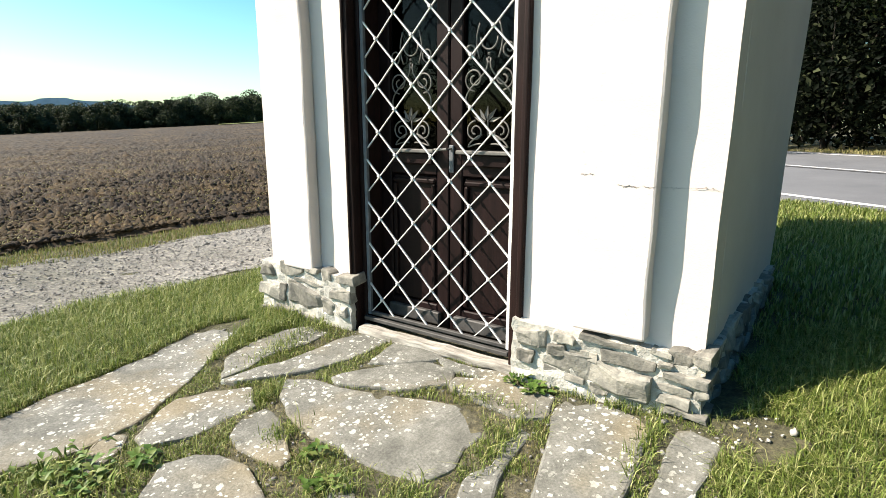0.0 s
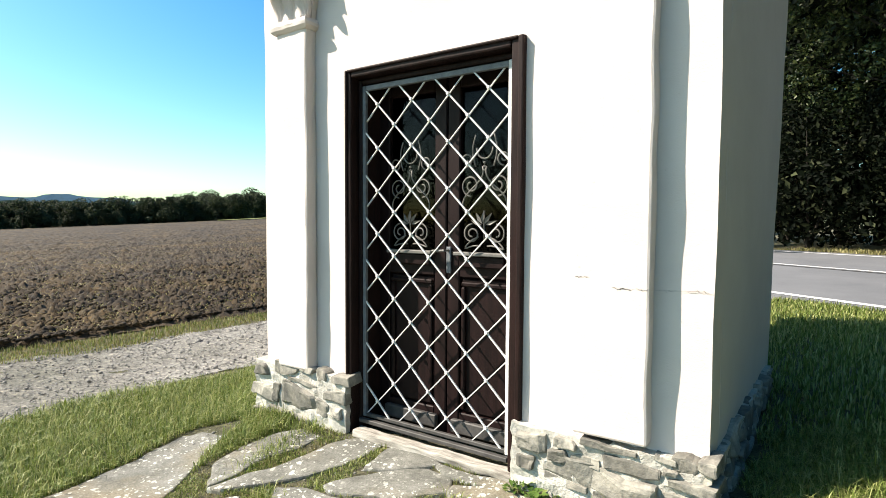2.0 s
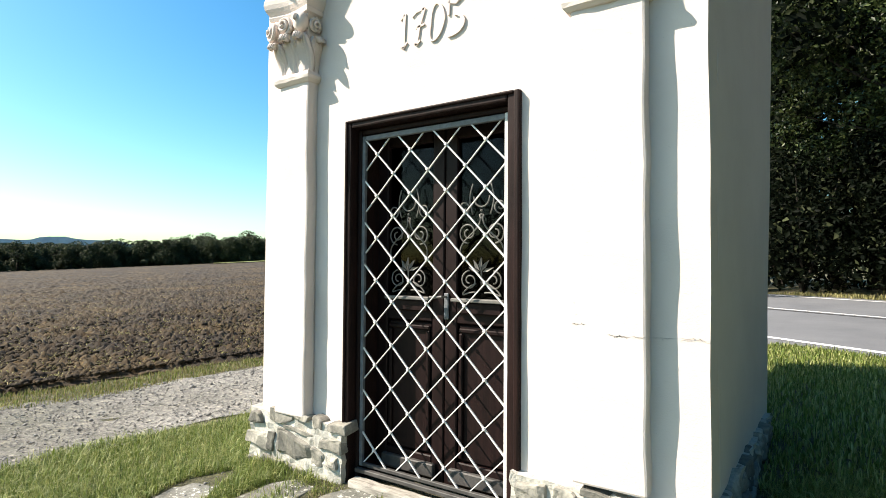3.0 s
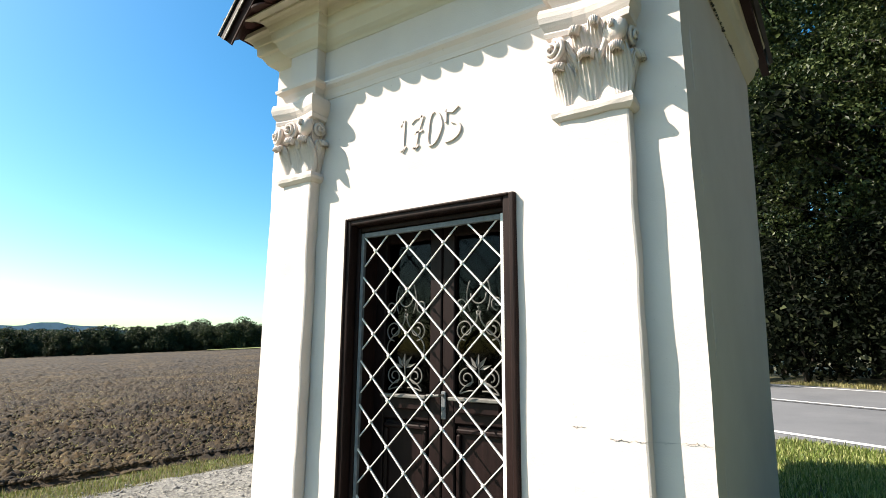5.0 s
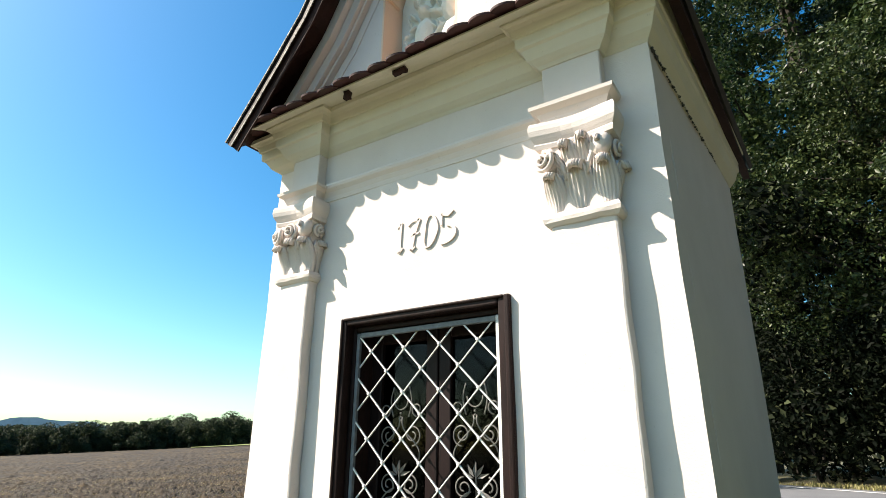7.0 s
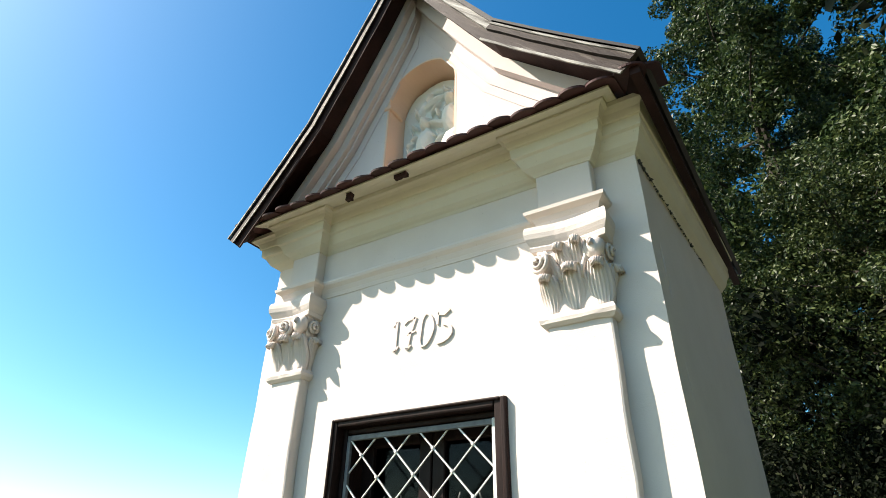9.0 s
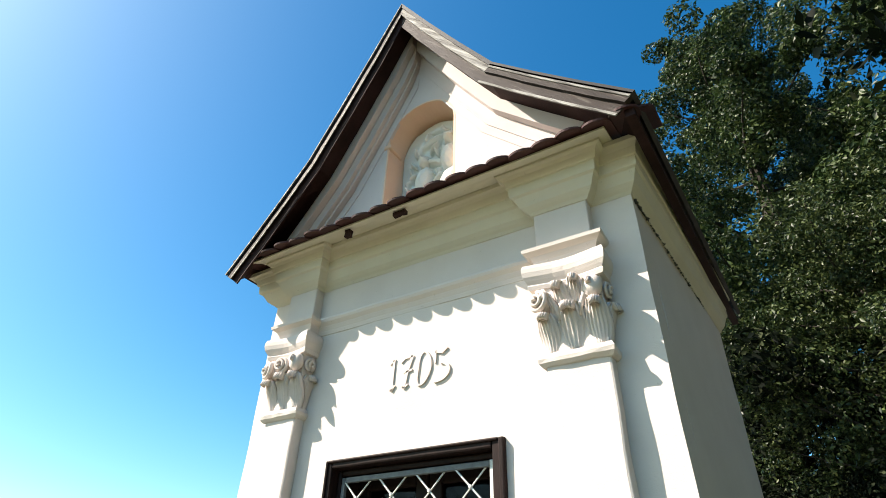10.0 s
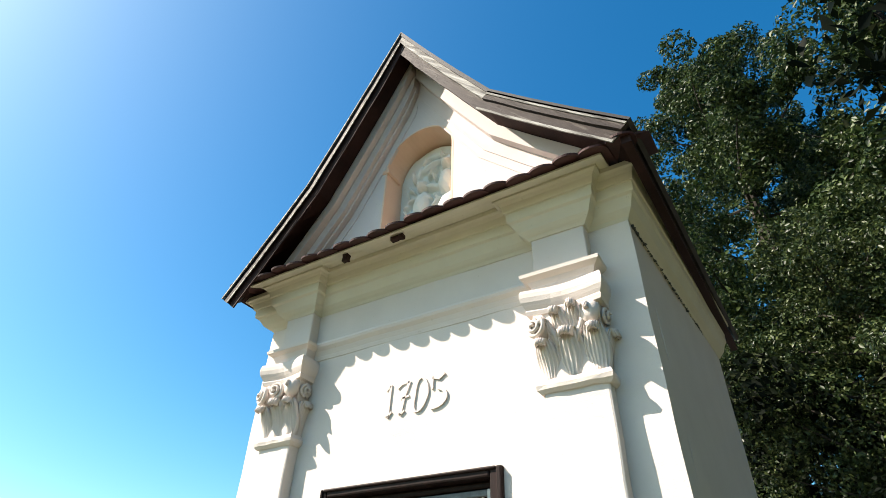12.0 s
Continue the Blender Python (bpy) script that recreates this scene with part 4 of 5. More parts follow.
laid_plinth(-1.955, -1.125, -0.12, 0.285, -0.072, 3,
            [(-1.88, 0.23, 0.14, 0.10), (-1.64, 0.27, 0.23, 0.09), (-1.45, 0.29, 0.12, 0.04), (-1.32, 0.27, 0.09, 0.10), (-1.16, 0.28, 0.15, 0.06), (-1.87, 0.08, 0.26, 0.13), (-1.73, 0.10, 0.06, 0.14), (-1.50, 0.11, 0.36, 0.15), (-1.21, 0.17, 0.18, 0.08), (-1.20, 0.07, 0.10, 0.09), (-1.32, 0.07, 0.12, 0.11), (-1.71, -0.03, 0.21, 0.06), (-1.90, -0.05, 0.15, 0.05), (-1.50, -0.03, 0.18, 0.07), (-1.49, 0.21, 0.26, 0.03)])
laid_plinth(-0.03, 0.845, -0.08, 0.262, -0.072, 8,
            [(0.08, 0.20, 0.16, 0.10), (0.25, 0.22, 0.11, 0.05), (0.05, 0.09, 0.10, 0.08), (0.39, 0.10, 0.52, 0.13), (0.21, 0.16, 0.09, 0.06), (0.34, 0.16, 0.14, 0.05), (0.54, 0.18, 0.24, 0.07), (0.42, 0.02, 0.09, 0.07), (0.56, 0.04, 0.18, 0.05), (0.78, 0.17, 0.19, 0.05), (0.73, 0.11, 0.15, 0.04), (0.74, 0.06, 0.13, 0.05), (0.67, 0.25, 0.09, 0.03), (0.75, 0.25, 0.10, 0.07), (0.84, 0.27, 0.07, 0.06), (0.81, 0.22, 0.08, 0.06), (0.84, 0.11, 0.06, 0.06), (0.44, 0.25, 0.25, 0.03), (0.69, 0.21, 0.06, 0.03), (0.25, 0.04, 0.22, 0.04), (0.79, 0.02, 0.17, 0.03)])
side = plinth(0.03, 2.0, 0.0, 0.24, -0.022, 3, 12)
side.matrix_basis = pose(0.835, 0.0, 0.0, 0, 0, 87.6)


# door frame, grille and inner door
def door_frame():
    f = new("door_frame")
    f.parent = chapel
    f["label"] = "dark brown painted wooden door frame"
    for nm, b in (("jamb", (-1.156, -1.116, -0.018, 0.17, -0.05, 2.1)), ("jamb", (-0.072, 0.0, -0.018, 0.17, -0.05, 2.1)), ("head", (-1.115, -0.073, -0.018, 0.17, 2.052, 2.1)),
                  ("jamb_rebate", (-1.115, -1.084, 0.045, 0.246, -0.05, 2.051)), ("head_rebate", (-1.083, -0.074, 0.045, 0.195, 2.018, 2.051))):
        bm = box(*b, 0.01, 2)
        sliced(bm, 0.12, "z" if "jamb" in nm else "x")
        uneven(bm, 0.003, 0.2)
        part(nm, bm, BROWN, f)
    for x0, x1 in ((-1.154, -1.138), (-0.032, -0.002)):
        part("bead", box(x0, x1, -0.03, -0.01, 0.2, 2.098, 0.008, 2), BROWN, f)
    part("bead", box(-1.137, -0.033, -0.03, -0.01, 2.082, 2.099, 0.008, 2), BROWN, f)
    bm = box(-1.08, -0.03, -0.052, 0.03, -0.050, -0.004, 0.010, 2)
    sliced(bm, 0.06, "x")
    uneven(bm, 0.01, 0.12)
    part("sill", bm, SILLWOOD, f, "bleached splintered wooden door sill")


door_frame()


def grille():
    g = new("grille_door")
    g.parent = chapel
    g["label"] = "white painted iron grille door with diamond lattice"
    gx0, gx1, gz0, gz1, y = -1.082, -0.088, 0.045, 2.012, 0.06
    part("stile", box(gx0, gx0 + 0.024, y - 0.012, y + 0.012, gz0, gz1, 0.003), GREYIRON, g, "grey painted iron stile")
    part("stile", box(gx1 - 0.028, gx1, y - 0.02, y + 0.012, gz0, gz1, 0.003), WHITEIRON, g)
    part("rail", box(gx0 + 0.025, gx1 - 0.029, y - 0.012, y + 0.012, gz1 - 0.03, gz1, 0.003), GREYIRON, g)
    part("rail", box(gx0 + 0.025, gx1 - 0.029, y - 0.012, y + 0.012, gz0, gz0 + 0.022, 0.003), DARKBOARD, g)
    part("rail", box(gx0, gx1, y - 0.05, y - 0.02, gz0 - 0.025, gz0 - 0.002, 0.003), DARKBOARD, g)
    px, pz, nx, nz = 0.2455, 0.249, -0.97, 1.897
    x_lo, x_hi, z_lo, z_hi = gx0 + 0.02, gx1 - 0.024, gz0 + 0.01, gz1 - 0.02
    for s in (1, -1):
        yy = y + (0.0045 if s > 0 else -0.0045)
        m = s * pz / px
        for k in range(-30, 31):
            c = nz - m * nx + k * pz
            xs = sorted(((z_lo - c) / m, (z_hi - c) / m))
            a, b = max(xs[0], x_lo), min(xs[1], x_hi)
            if b - a < 0.03:
                continue
            d = Vector((1, 0, m)).normalized()
            p, q = Vector((a, yy, m * a + c)), Vector((b, yy, m * b + c))
            side_way = Vector((-d.z, 0, d.x)) * (0.0027 if s > 0 else 0.0040)
            thick = Vector((0, 0.0045, 0))
            bm = bmesh.new()
            r0 = [bm.verts.new(p + side_way * i + thick * j) for i, j in ((1, 1), (1, -1), (-1, -1), (-1, 1))]
            r1 = [bm.verts.new(q + side_way * i + thick * j) for i, j in ((1, 1), (1, -1), (-1, -1), (-1, 1))]
            for i in range(4):
                bm.faces.new((r0[i], r0[(i + 1) % 4], r1[(i + 1) % 4], r1[i]))
            bm.faces.new(r0)
            bm.faces.new(r1[::-1])
            part("bar", bm, WHITEIRON, g)
    bm = bmesh.new()
    bmesh.ops.create_cone(bm, cap_ends=True, segments=10, radius1=0.011, radius2=0.008, depth=0.008, matrix=Matrix.Rotation(radians(90), 4, "X"))
    rivet = finish("rivet", bm, WHITEIRON)
    for i in range(-1, 9):
        for j in range(-1, 18):
            if (i + j) % 2 == 0:
                x, z = nx + i * px / 2, nz - j * pz / 2
                if x_lo + 0.02 < x < x_hi - 0.01 and z_lo + 0.02 < z < z_hi - 0.01:
                    part_of("rivet", rivet, g, pose(x, y - 0.012, z))


grille()


def inner_door():
    y = 0.20
    def spiral(cx, cz, r, hand, start, turns=1.5, n=26):
        return [(cx + math.cos(start + hand * t * turns * 2 * math.pi) * r * (1 - 0.75 * t), y - 0.012, cz + math.sin(start + hand * t * turns * 2 * math.pi) * r * (1 - 0.75 * t)) for t in (i / n for i in range(n + 1))]
    for s in (-1, 1):
        d = new("door_leaf")
        d.parent = chapel
        d["label"] = "red-brown panelled wooden door leaf with iron scrollwork"
        def bx(name, a, b, y0, y1, z0, z1, mat=DOORWOOD, bevel=0.006, label=""):
            x0, x1 = sorted((-0.58 + s * a, -0.58 + s * b))
            return part(name, box(x0, x1, y0, y1, z0, z1, bevel), mat, d, label)
        bx("stile", 0.004, 0.085, y, y + 0.045, -0.02, 2.04)
        bx("stile", 0.42, 0.50, y, y + 0.045, -0.02, 2.04)
        bx("rail", 0.086, 0.419, y, y + 0.045, 1.96, 2.04)
        bx("rail", 0.086, 0.419, y, y + 0.045, 0.91, 1.03)
        bx("rail", 0.086, 0.419, y, y + 0.045, -0.02, 0.14)
        bx("panel", 0.088, 0.417, y + 0.015, y + 0.04, 0.142, 0.908, bevel=0.012)
        bx("moulding", 0.10, 0.405, y - 0.006, y + 0.016, 0.86, 0.885)
        bx("moulding", 0.10, 0.125, y - 0.006, y + 0.016, 0.16, 0.855)
        bx("moulding", 0.38, 0.405, y - 0.006, y + 0.016, 0.16, 0.855)
        # Pale colour on the ledge stands for sunlight along its top.
        bx("ledge", 0.075, 0.40, y - 0.055, y, 1.035, 1.055, PALEIRON, 0.004, "ledge top coloured pale as if sunlit")
        bx("ledge_bracket", 0.10, 0.38, y - 0.03, y, 0.97, 1.034)
        bx("kick_board", 0.05, 0.43, y - 0.035, y, 0.03, 0.105, DARKBOARD, 0.006, "dark worn kick board")
        glass = bx("pane", 0.087, 0.418, y + 0.028, y + 0.032, 1.032, 1.958, PANE, 0)
        glass.visible_shadow = False
        c = -0.58 + s * 0.25
        scrolls = []
        for h in (-1, 1):
            scrolls.append(spiral(c + h * 0.075, 1.155, 0.055, -h, math.pi / 2))
            scrolls.append(spiral(c + h * 0.085, 1.42, 0.06, h, -math.pi / 2))
            scrolls.append([(c + h * (0.02 + 0.10 * math.sin(t * 3.0)), y - 0.012, 1.07 + 0.05 * t + 0.02 * math.cos(t * 6)) for t in (k / 10 for k in range(11))])
            scrolls.append([(c + h * (0.13 - 0.11 * t + 0.03 * math.sin(t * 6)), y - 0.012, 1.28 + 0.24 * t) for t in (k / 10 for k in range(11))])
            scrolls.append([(c + h * (0.055 + 0.02 * math.sin(t * 3.1)), y - 0.012, 1.52 + 0.17 * t) for t in (k / 8 for k in range(9))])
            scrolls.append(spiral(c + h * 0.115, 1.56, 0.04, -h, -math.pi / 2, 1.2))
        scrolls.append([(c + 0.05 * math.sin(a), y - 0.012, 1.62 - 0.06 * math.cos(a)) for a in (math.pi * (k / 8 - 0.5) for k in range(9))])
        scrolls.append([(c, y - 0.012, 1.12), (c, y - 0.014, 1.28)])
        for pts in scrolls:
            part("scroll", tube(pts, 0.0046, 5), PALEIRON, d, smooth=True)
        for k in range(5):
            a = radians(-70 + 35 * k)
            bm = bmesh.new()
            n = Vector((math.sin(a), 0, math.cos(a)))
            t = Vector((n.z, 0, -n.x))
            o = Vector((c, y - 0.016, 1.20))
            vs = [bm.verts.new(o + n * u * 0.085 + t * w * 0.011 + Vector((0, -0.012 * math.sin(u * 3), 0))) for u, w in ((0.15, 0), (0.5, 1), (1, 0), (0.5, -1))]
            f = bm.faces.new(vs)
            e = bmesh.ops.extrude_face_region(bm, geom=[f])
            bmesh.ops.translate(bm, verts=[q for q in e["geom"] if isinstance(q, bmesh.types.BMVert)], vec=(0, 0.006, 0))
            part("iron_leaf", bm, PALEIRON, d)
        for k in range(3):
            bm = bmesh.new()
            bmesh.ops.create_icosphere(bm, subdivisions=1, radius=0.008 - 0.001 * k, matrix=Matrix.Translation((c, y - 0.014, 1.54 - 0.02 * k)))
            part("bead", bm, PALEIRON, d)
    lock = new("lock_plate")
    lock.parent = chapel
    part("plate", box(-0.575, -0.545, y - 0.014, y, 0.93, 1.08, 0.004), GREYIRON, lock)
    part("handle", tube([(-0.56, y - 0.014, 1.06), (-0.56, y - 0.06, 1.06), (-0.64, y - 0.06, 1.055)], 0.008, 8), PALEIRON, lock)


def pane_material():
    m, nt, p = nodes_of("dark_tinted_glass")
    # Tint set near black, so the room's darkness is partly in the glass.
    p.inputs["Base Color"].default_value = (0.06, 0.065, 0.065, 1)
    p.inputs["Transmission Weight"].default_value = 1.0
    p.inputs["Roughness"].default_value = 0.05
    p.inputs["IOR"].default_value = 1.2
    p.inputs["Specular IOR Level"].default_value = 0.08
    return m


PANE = pane_material()
inner_door()


# cracks in the plaster
def crack(x0, x1, z, y, seed, r=0.0012):
    n = 40
    pts = []
    for i in range(n + 1):
        t = i / n
        jag = 0.009 * noise.noise((t * 5, seed, 0)) + 0.007 * noise.noise((t * 15, seed, 4)) + 0.004 * noise.noise((t * 41, seed, 7))
        pts.append((x0 + (x1 - x0) * t, y, z + jag))
    part("plaster_crack", tube(pts, lambda t: 0.0002 + r * (abs(noise.noise((t * 9, seed, 9))) * 3.2) * (1 - abs(2 * t - 1) ** 4), 5), DARKBOARD, chapel)


crack(0.285, 0.345, 0.985, -PD - 0.001, 3.0, 0.0009)
crack(0.445, 0.535, 0.945, -PD - 0.001, 1.0)
crack(0.545, 0.60, 0.947, -PD - 0.001, 5.0)
crack(0.605, 0.69, 0.942, -0.004, 2.0)
crack(0.705, 0.825, 0.946, -0.004, 6.0, 0.0009)


# ---------------------------------------------------------------- flagstones
SLABS = []


def round_off(pts, times=2):
    for _ in range(times):
        out = []
        for i in range(len(pts)):
            a, b = pts[i], pts[(i + 1) % len(pts)]
            out += [a * 0.90 + b * 0.10, a * 0.10 + b * 0.90]
        pts = out
    return pts


def flagstone(seed, *corners, lift=0.014):
    mid = sum((Vector(c) for c in corners), Vector((0, 0))) / len(corners)
    pts = round_off([mid + (Vector(c) - mid) * 1.085 for c in corners])
    fine = []
    for i in range(len(pts)):
        a, b = pts[i], pts[(i + 1) % len(pts)]
        n = max(1, int((b - a).length / 0.06))
        fine += [a + (b - a) * k / n for k in range(n)]
    pts = [p + Vector(noise.noise_vector((p.x * 6, p.y * 6, seed))[:2]) * 0.014 + Vector(noise.noise_vector((p.x * 21, p.y * 21, seed))[:2]) * 0.012 for p in fine]
    SLABS.append(np.array([p[:] for p in pts]))
    bm = bmesh.new()
    f = bm.faces.new([bm.verts.new((p.x, p.y, 0)) for p in pts])
    top = bmesh.ops.extrude_face_region(bm, geom=[f])
    tv = [g for g in top["geom"] if isinstance(g, bmesh.types.BMVert)]
    bmesh.ops.translate(bm, verts=tv, vec=(0, 0, 0.08))
    tf = [g for g in top["geom"] if isinstance(g, bmesh.types.BMFace)]
    rim = [e for q in tf for e in q.edges]
    bmesh.ops.bevel(bm, geom=rim, offset=0.012, segments=2, affect="EDGES", profile=0.5)
    sliced(bm, 0.07, "xy")
    slope = Vector(noise.noise_vector((seed * 3.3, 1.7, 0))[:2]) * 0.02
    for v in bm.verts:
        x, y = v.co.x, v.co.y
        v.co.z += float(ground_z(mid.x, mid.y)) * 0.3 + float(ground_z(x, y)) * 0.7 - 0.08 + lift + slope.dot(Vector((x, y)) - mid)
        if v.co.z > -9:
            v.co.z += noise.noise((x * 5, y * 5, seed)) * 0.008 + noise.noise((x * 17, y * 17, seed)) * 0.0035
    ob = new("flagstone", finish("flagstone", bm, FLAG))
    return tagged(ob, "irregular grey flagstone spotted with pale lichen, sunk in grass", "paving stone", "flagstones before the door")


flagstone(1, (-1.50, -1.99), (-1.79, -1.87), (-1.80, -1.63), (-1.88, -1.38), (-1.94, -0.93), (-2.05, -0.51), (-1.86, -0.28), (-1.71, -0.59), (-1.50, -0.91), (-1.29, -1.28), (-1.28, -1.56), (-1.36, -1.77))
flagstone(2, (-1.39, -0.77), (-1.52, -0.63), (-1.54, -0.46), (-1.51, -0.27), (-1.41, -0.16), (-1.25, -0.16), (-1.24, -0.33), (-1.32, -0.47), (-1.32, -0.66), (-1.33, -0.80))
flagstone(3, (-1.30, -0.82), (-1.23, -0.62), (-1.15, -0.41), (-1.10, -0.19), (-1.03, -0.04), (-0.89, -0.04), (-0.85, -0.10), (-0.89, -0.32), (-0.95, -0.47), (-1.08, -0.63), (-1.21, -0.78))
flagstone(4, (-0.75, -0.31), (-0.78, -0.04), (-0.56, -0.04), (-0.41, -0.07), (-0.62, -0.25))
flagstone(5, (-0.81, -0.51), (-0.73, -0.35), (-0.50, -0.16), (-0.33, -0.15), (-0.26, -0.27), (-0.46, -0.45), (-0.75, -0.54))
flagstone(6, (-0.91, -0.75), (-0.97, -0.64), (-0.86, -0.59), (-0.66, -0.55), (-0.42, -0.49), (-0.14, -0.41), (-0.00, -0.47), (0.06, -0.54), (0.04, -0.65), (0.07, -0.78), (0.02, -0.88), (-0.10, -0.92), (-0.33, -0.90), (-0.53, -0.90), (-0.73, -0.85))
flagstone(7, (-0.23, -0.29), (-0.24, -0.20), (-0.10, -0.13), (0.08, -0.11), (0.22, -0.12), (0.26, -0.29), (0.17, -0.35), (-0.01, -0.34))
flagstone(8, (0.29, -0.24), (0.30, -0.12), (0.43, -0.08), (0.59, -0.12), (0.68, -0.20), (0.68, -0.34), (0.69, -0.61), (0.71, -0.76), (0.49, -0.89), (0.42, -0.68))
flagstone(9, (0.78, -0.47), (0.78, -0.31), (0.78, -0.19), (0.84, -0.15), (0.94, -0.19), (0.93, -0.33), (0.91, -0.47), (0.93, -0.64), (0.79, -0.71))
flagstone(10, (-1.15, -1.34), (-1.26, -1.20), (-1.33, -1.05), (-1.25, -0.92), (-1.14, -0.79), (-0.96, -0.90), (-0.98, -1.00), (-0.97, -1.21), (-1.06, -1.35))
flagstone(11, (-0.84, -1.11), (-0.92, -0.99), (-0.89, -0.88), (-0.80, -0.89), (-0.62, -0.99), (-0.51, -1.05), (-0.48, -1.13), (-0.58, -1.13), (-0.70, -1.14))
flagstone(12, (-0.74, -1.54), (-0.86, -1.39), (-0.82, -1.29), (-0.74, -1.22), (-0.60, -1.21), (-0.45, -1.26), (-0.33, -1.32), (-0.24, -1.43), (-0.56, -1.65))
flagstone(13, (-1.11, -1.59), (-1.24, -1.49), (-1.28, -1.42), (-1.21, -1.37), (-1.12, -1.43), (-1.08, -1.50), (-1.04, -1.59))
flagstone(14, (-0.17, -1.21), (-0.23, -1.08), (-0.22, -1.01), (-0.17, -1.02), (-0.07, -1.14), (-0.04, -1.25))
flagstone(15, (0.20, -0.92), (0.17, -0.78), (0.21, -0.66), (0.18, -0.52), (0.20, -0.41), (0.27, -0.43), (0.25, -0.61), (0.28, -0.73), (0.35, -0.95), (0.26, -1.02))
flagstone(16, (-0.47, -0.09), (-0.03, -0.05), (0.01, -0.13), (-0.32, -0.16))


def on_slab(x, y, shrink=0.0):
    hit = np.zeros(len(x), bool)
    for poly in SLABS:
        c = poly.mean(0)
        q = c + (poly - c) * (1 - shrink)
        inside = np.zeros(len(x), bool)
        for (x0, y0), (x1, y1) in zip(q, np.roll(q, -1, 0)):
            cross = ((y0 > y) != (y1 > y)) & (x < (x1 - x0) * (y - y0) / (y1 - y0 + 1e-12) + x0)
            inside ^= cross
        hit |= inside
    return hit


# ---------------------------------------------------------------- grass, weeds, stones
def scatter(n, x0, x1, y0, y1, seed, keep=None, patch=0.0, size=0.3):
    rng = np.random.default_rng(seed)
    x, y = rng.uniform(x0, x1, n), rng.uniform(y0, y1, n)
    ok = ~on_slab(x, y, -0.01)
    ok &= ~((x > X0 - 0.06) & (x < 0.90 + 0.02 * y) & (y > -0.06) & (y < DEPTH))
    if keep is not None:
        ok &= keep(x, y)
    x, y = x[ok], y[ok]
    if patch:
        f = np.array([noise.noise((a / size, b / size, seed)) for a, b in zip(x, y)])
        ok = f + rng.normal(0, 0.12, len(f)) > patch - 0.5
        x, y = x[ok], y[ok]
    return np.stack([x, y, ground_z(x, y)], 1)


def grass(name, p, length, width, material, label, lean=0.6, seed=1):
    at = iter(p)
    return blades(name, len(p), lambda rng: next(at), length, width, material, label, "grass", lean)


def track_x(y):
    return 0.075 * (y - 0.8)


grass("lawn_grass", scatter(150000, -3.35, -1.55, -2.4, 4.5, 11, lambda x, y: (x > -3.12 + track_x(y) + 0.10 * np.sin(y * 3.1)) & (x < -1.35 - 0.5 * step01(-0.4, -2.2, y))),
      0.056, 0.0042, GRASS, "short green lawn grass beside the flagstones", 1.3)
grass("joint_grass", scatter(110000, -2.15, 1.05, -2.0, -0.05, 12, None, 0.40, 0.16), 0.022, 0.0034, GRASS, "short grass and moss in the joints between flagstones", 1.4)
grass("joint_straw", scatter(40000, -2.1, 1.05, -2.0, -0.05, 17, None, 0.42, 0.3), 0.020, 0.0028, DRYGRASS, "dry straw in the joints between flagstones", 1.3)
tufts = np.concatenate([np.random.default_rng(5 + i).normal((cx, cy), (sx, sy), (n, 2)) for i, (cx, cy, sx, sy, n) in enumerate((
    (-1.33, -0.42, 0.05, 0.14, 420), (-1.60, -0.32, 0.06, 0.12, 420), (-1.65, -0.08, 0.12, 0.04, 380), (-1.35, -0.10, 0.08, 0.05, 260), (0.70, -0.30, 0.03, 0.14, 340), (0.20, -0.55, 0.03, 0.12, 240),
    (-0.66, -0.98, 0.04, 0.05, 160), (-0.20, -1.08, 0.06, 0.05, 260), (-0.05, -0.32, 0.12, 0.02, 160), (0.55, -0.08, 0.16, 0.015, 240), (-1.0, -0.78, 0.03, 0.05, 160), (0.05, -0.98, 0.06, 0.05, 220)))])
tufts = np.column_stack([tufts, ground_z(tufts[:, 0], tufts[:, 1])])
grass("grass_tuft", tufts, 0.052, 0.0042, GRASS, "taller grass tufts between the flagstones", 1.3)
grass("bank_grass", scatter(120000, 0.80, 3.3, -1.6, 1.1, 13, lambda x, y: (x < 2.9 + 0.25 * np.sin(y * 5.1) + 0.15 * np.sin(y * 17 + x * 9)) & (y > -1.3 + 0.2 * np.sin(x * 4.3) + 0.1 * np.sin(x * 19 + y * 11)) & ((x > 0.93 + 0.07 * np.sin(y * 9)) | (y < -0.75)) & (np.hypot((x - 1.03) / 0.17, (y + 0.12) / 0.15) + 0.25 * np.sin(x * 40) * np.sin(y * 37) > 1)), 0.05, 0.004, GRASS, "lush green grass on the bank beside the chapel", 1.6)
grass("rough_grass", scatter(140000, 0.70, 7.5, 0.9, 8.0, 14, lambda x, y: (0.57 * (x - 1.2) + 0.82 * (y - 6.2)) < -0.06), 0.05, 0.010, GRASS, "green grass between the chapel and the road")
around = lambda x, y: (x > -3.12 + track_x(y)) & ~((x > -3.2) & (x < 3.3) & (y > -1.55) & (y < 1.1)) & ((0.57 * (x - 1.2) + 0.82 * (y - 6.2)) < -0.06) & ~((x < 7.5) & (y > 0.95))
grass("meadow_grass", scatter(120000, -4.2, 9.0, -7.0, 4.0, 18, around), 0.055, 0.011, GRASS, "rough green grass round the chapel yard", 1.3)
grass("yard_grass", scatter(26000, -1.9, 1.2, -2.9, -1.5, 19, None), 0.035, 0.006, GRASS, "short trodden grass before the flagstones", 1.2)
verge_at = lambda x, y: (x > -5.62 + track_x(y) + 0.10 * np.sin(y * 2.3)) & (x < -4.93 + track_x(y) + 0.14 * np.sin(y * 1.7 + 1))
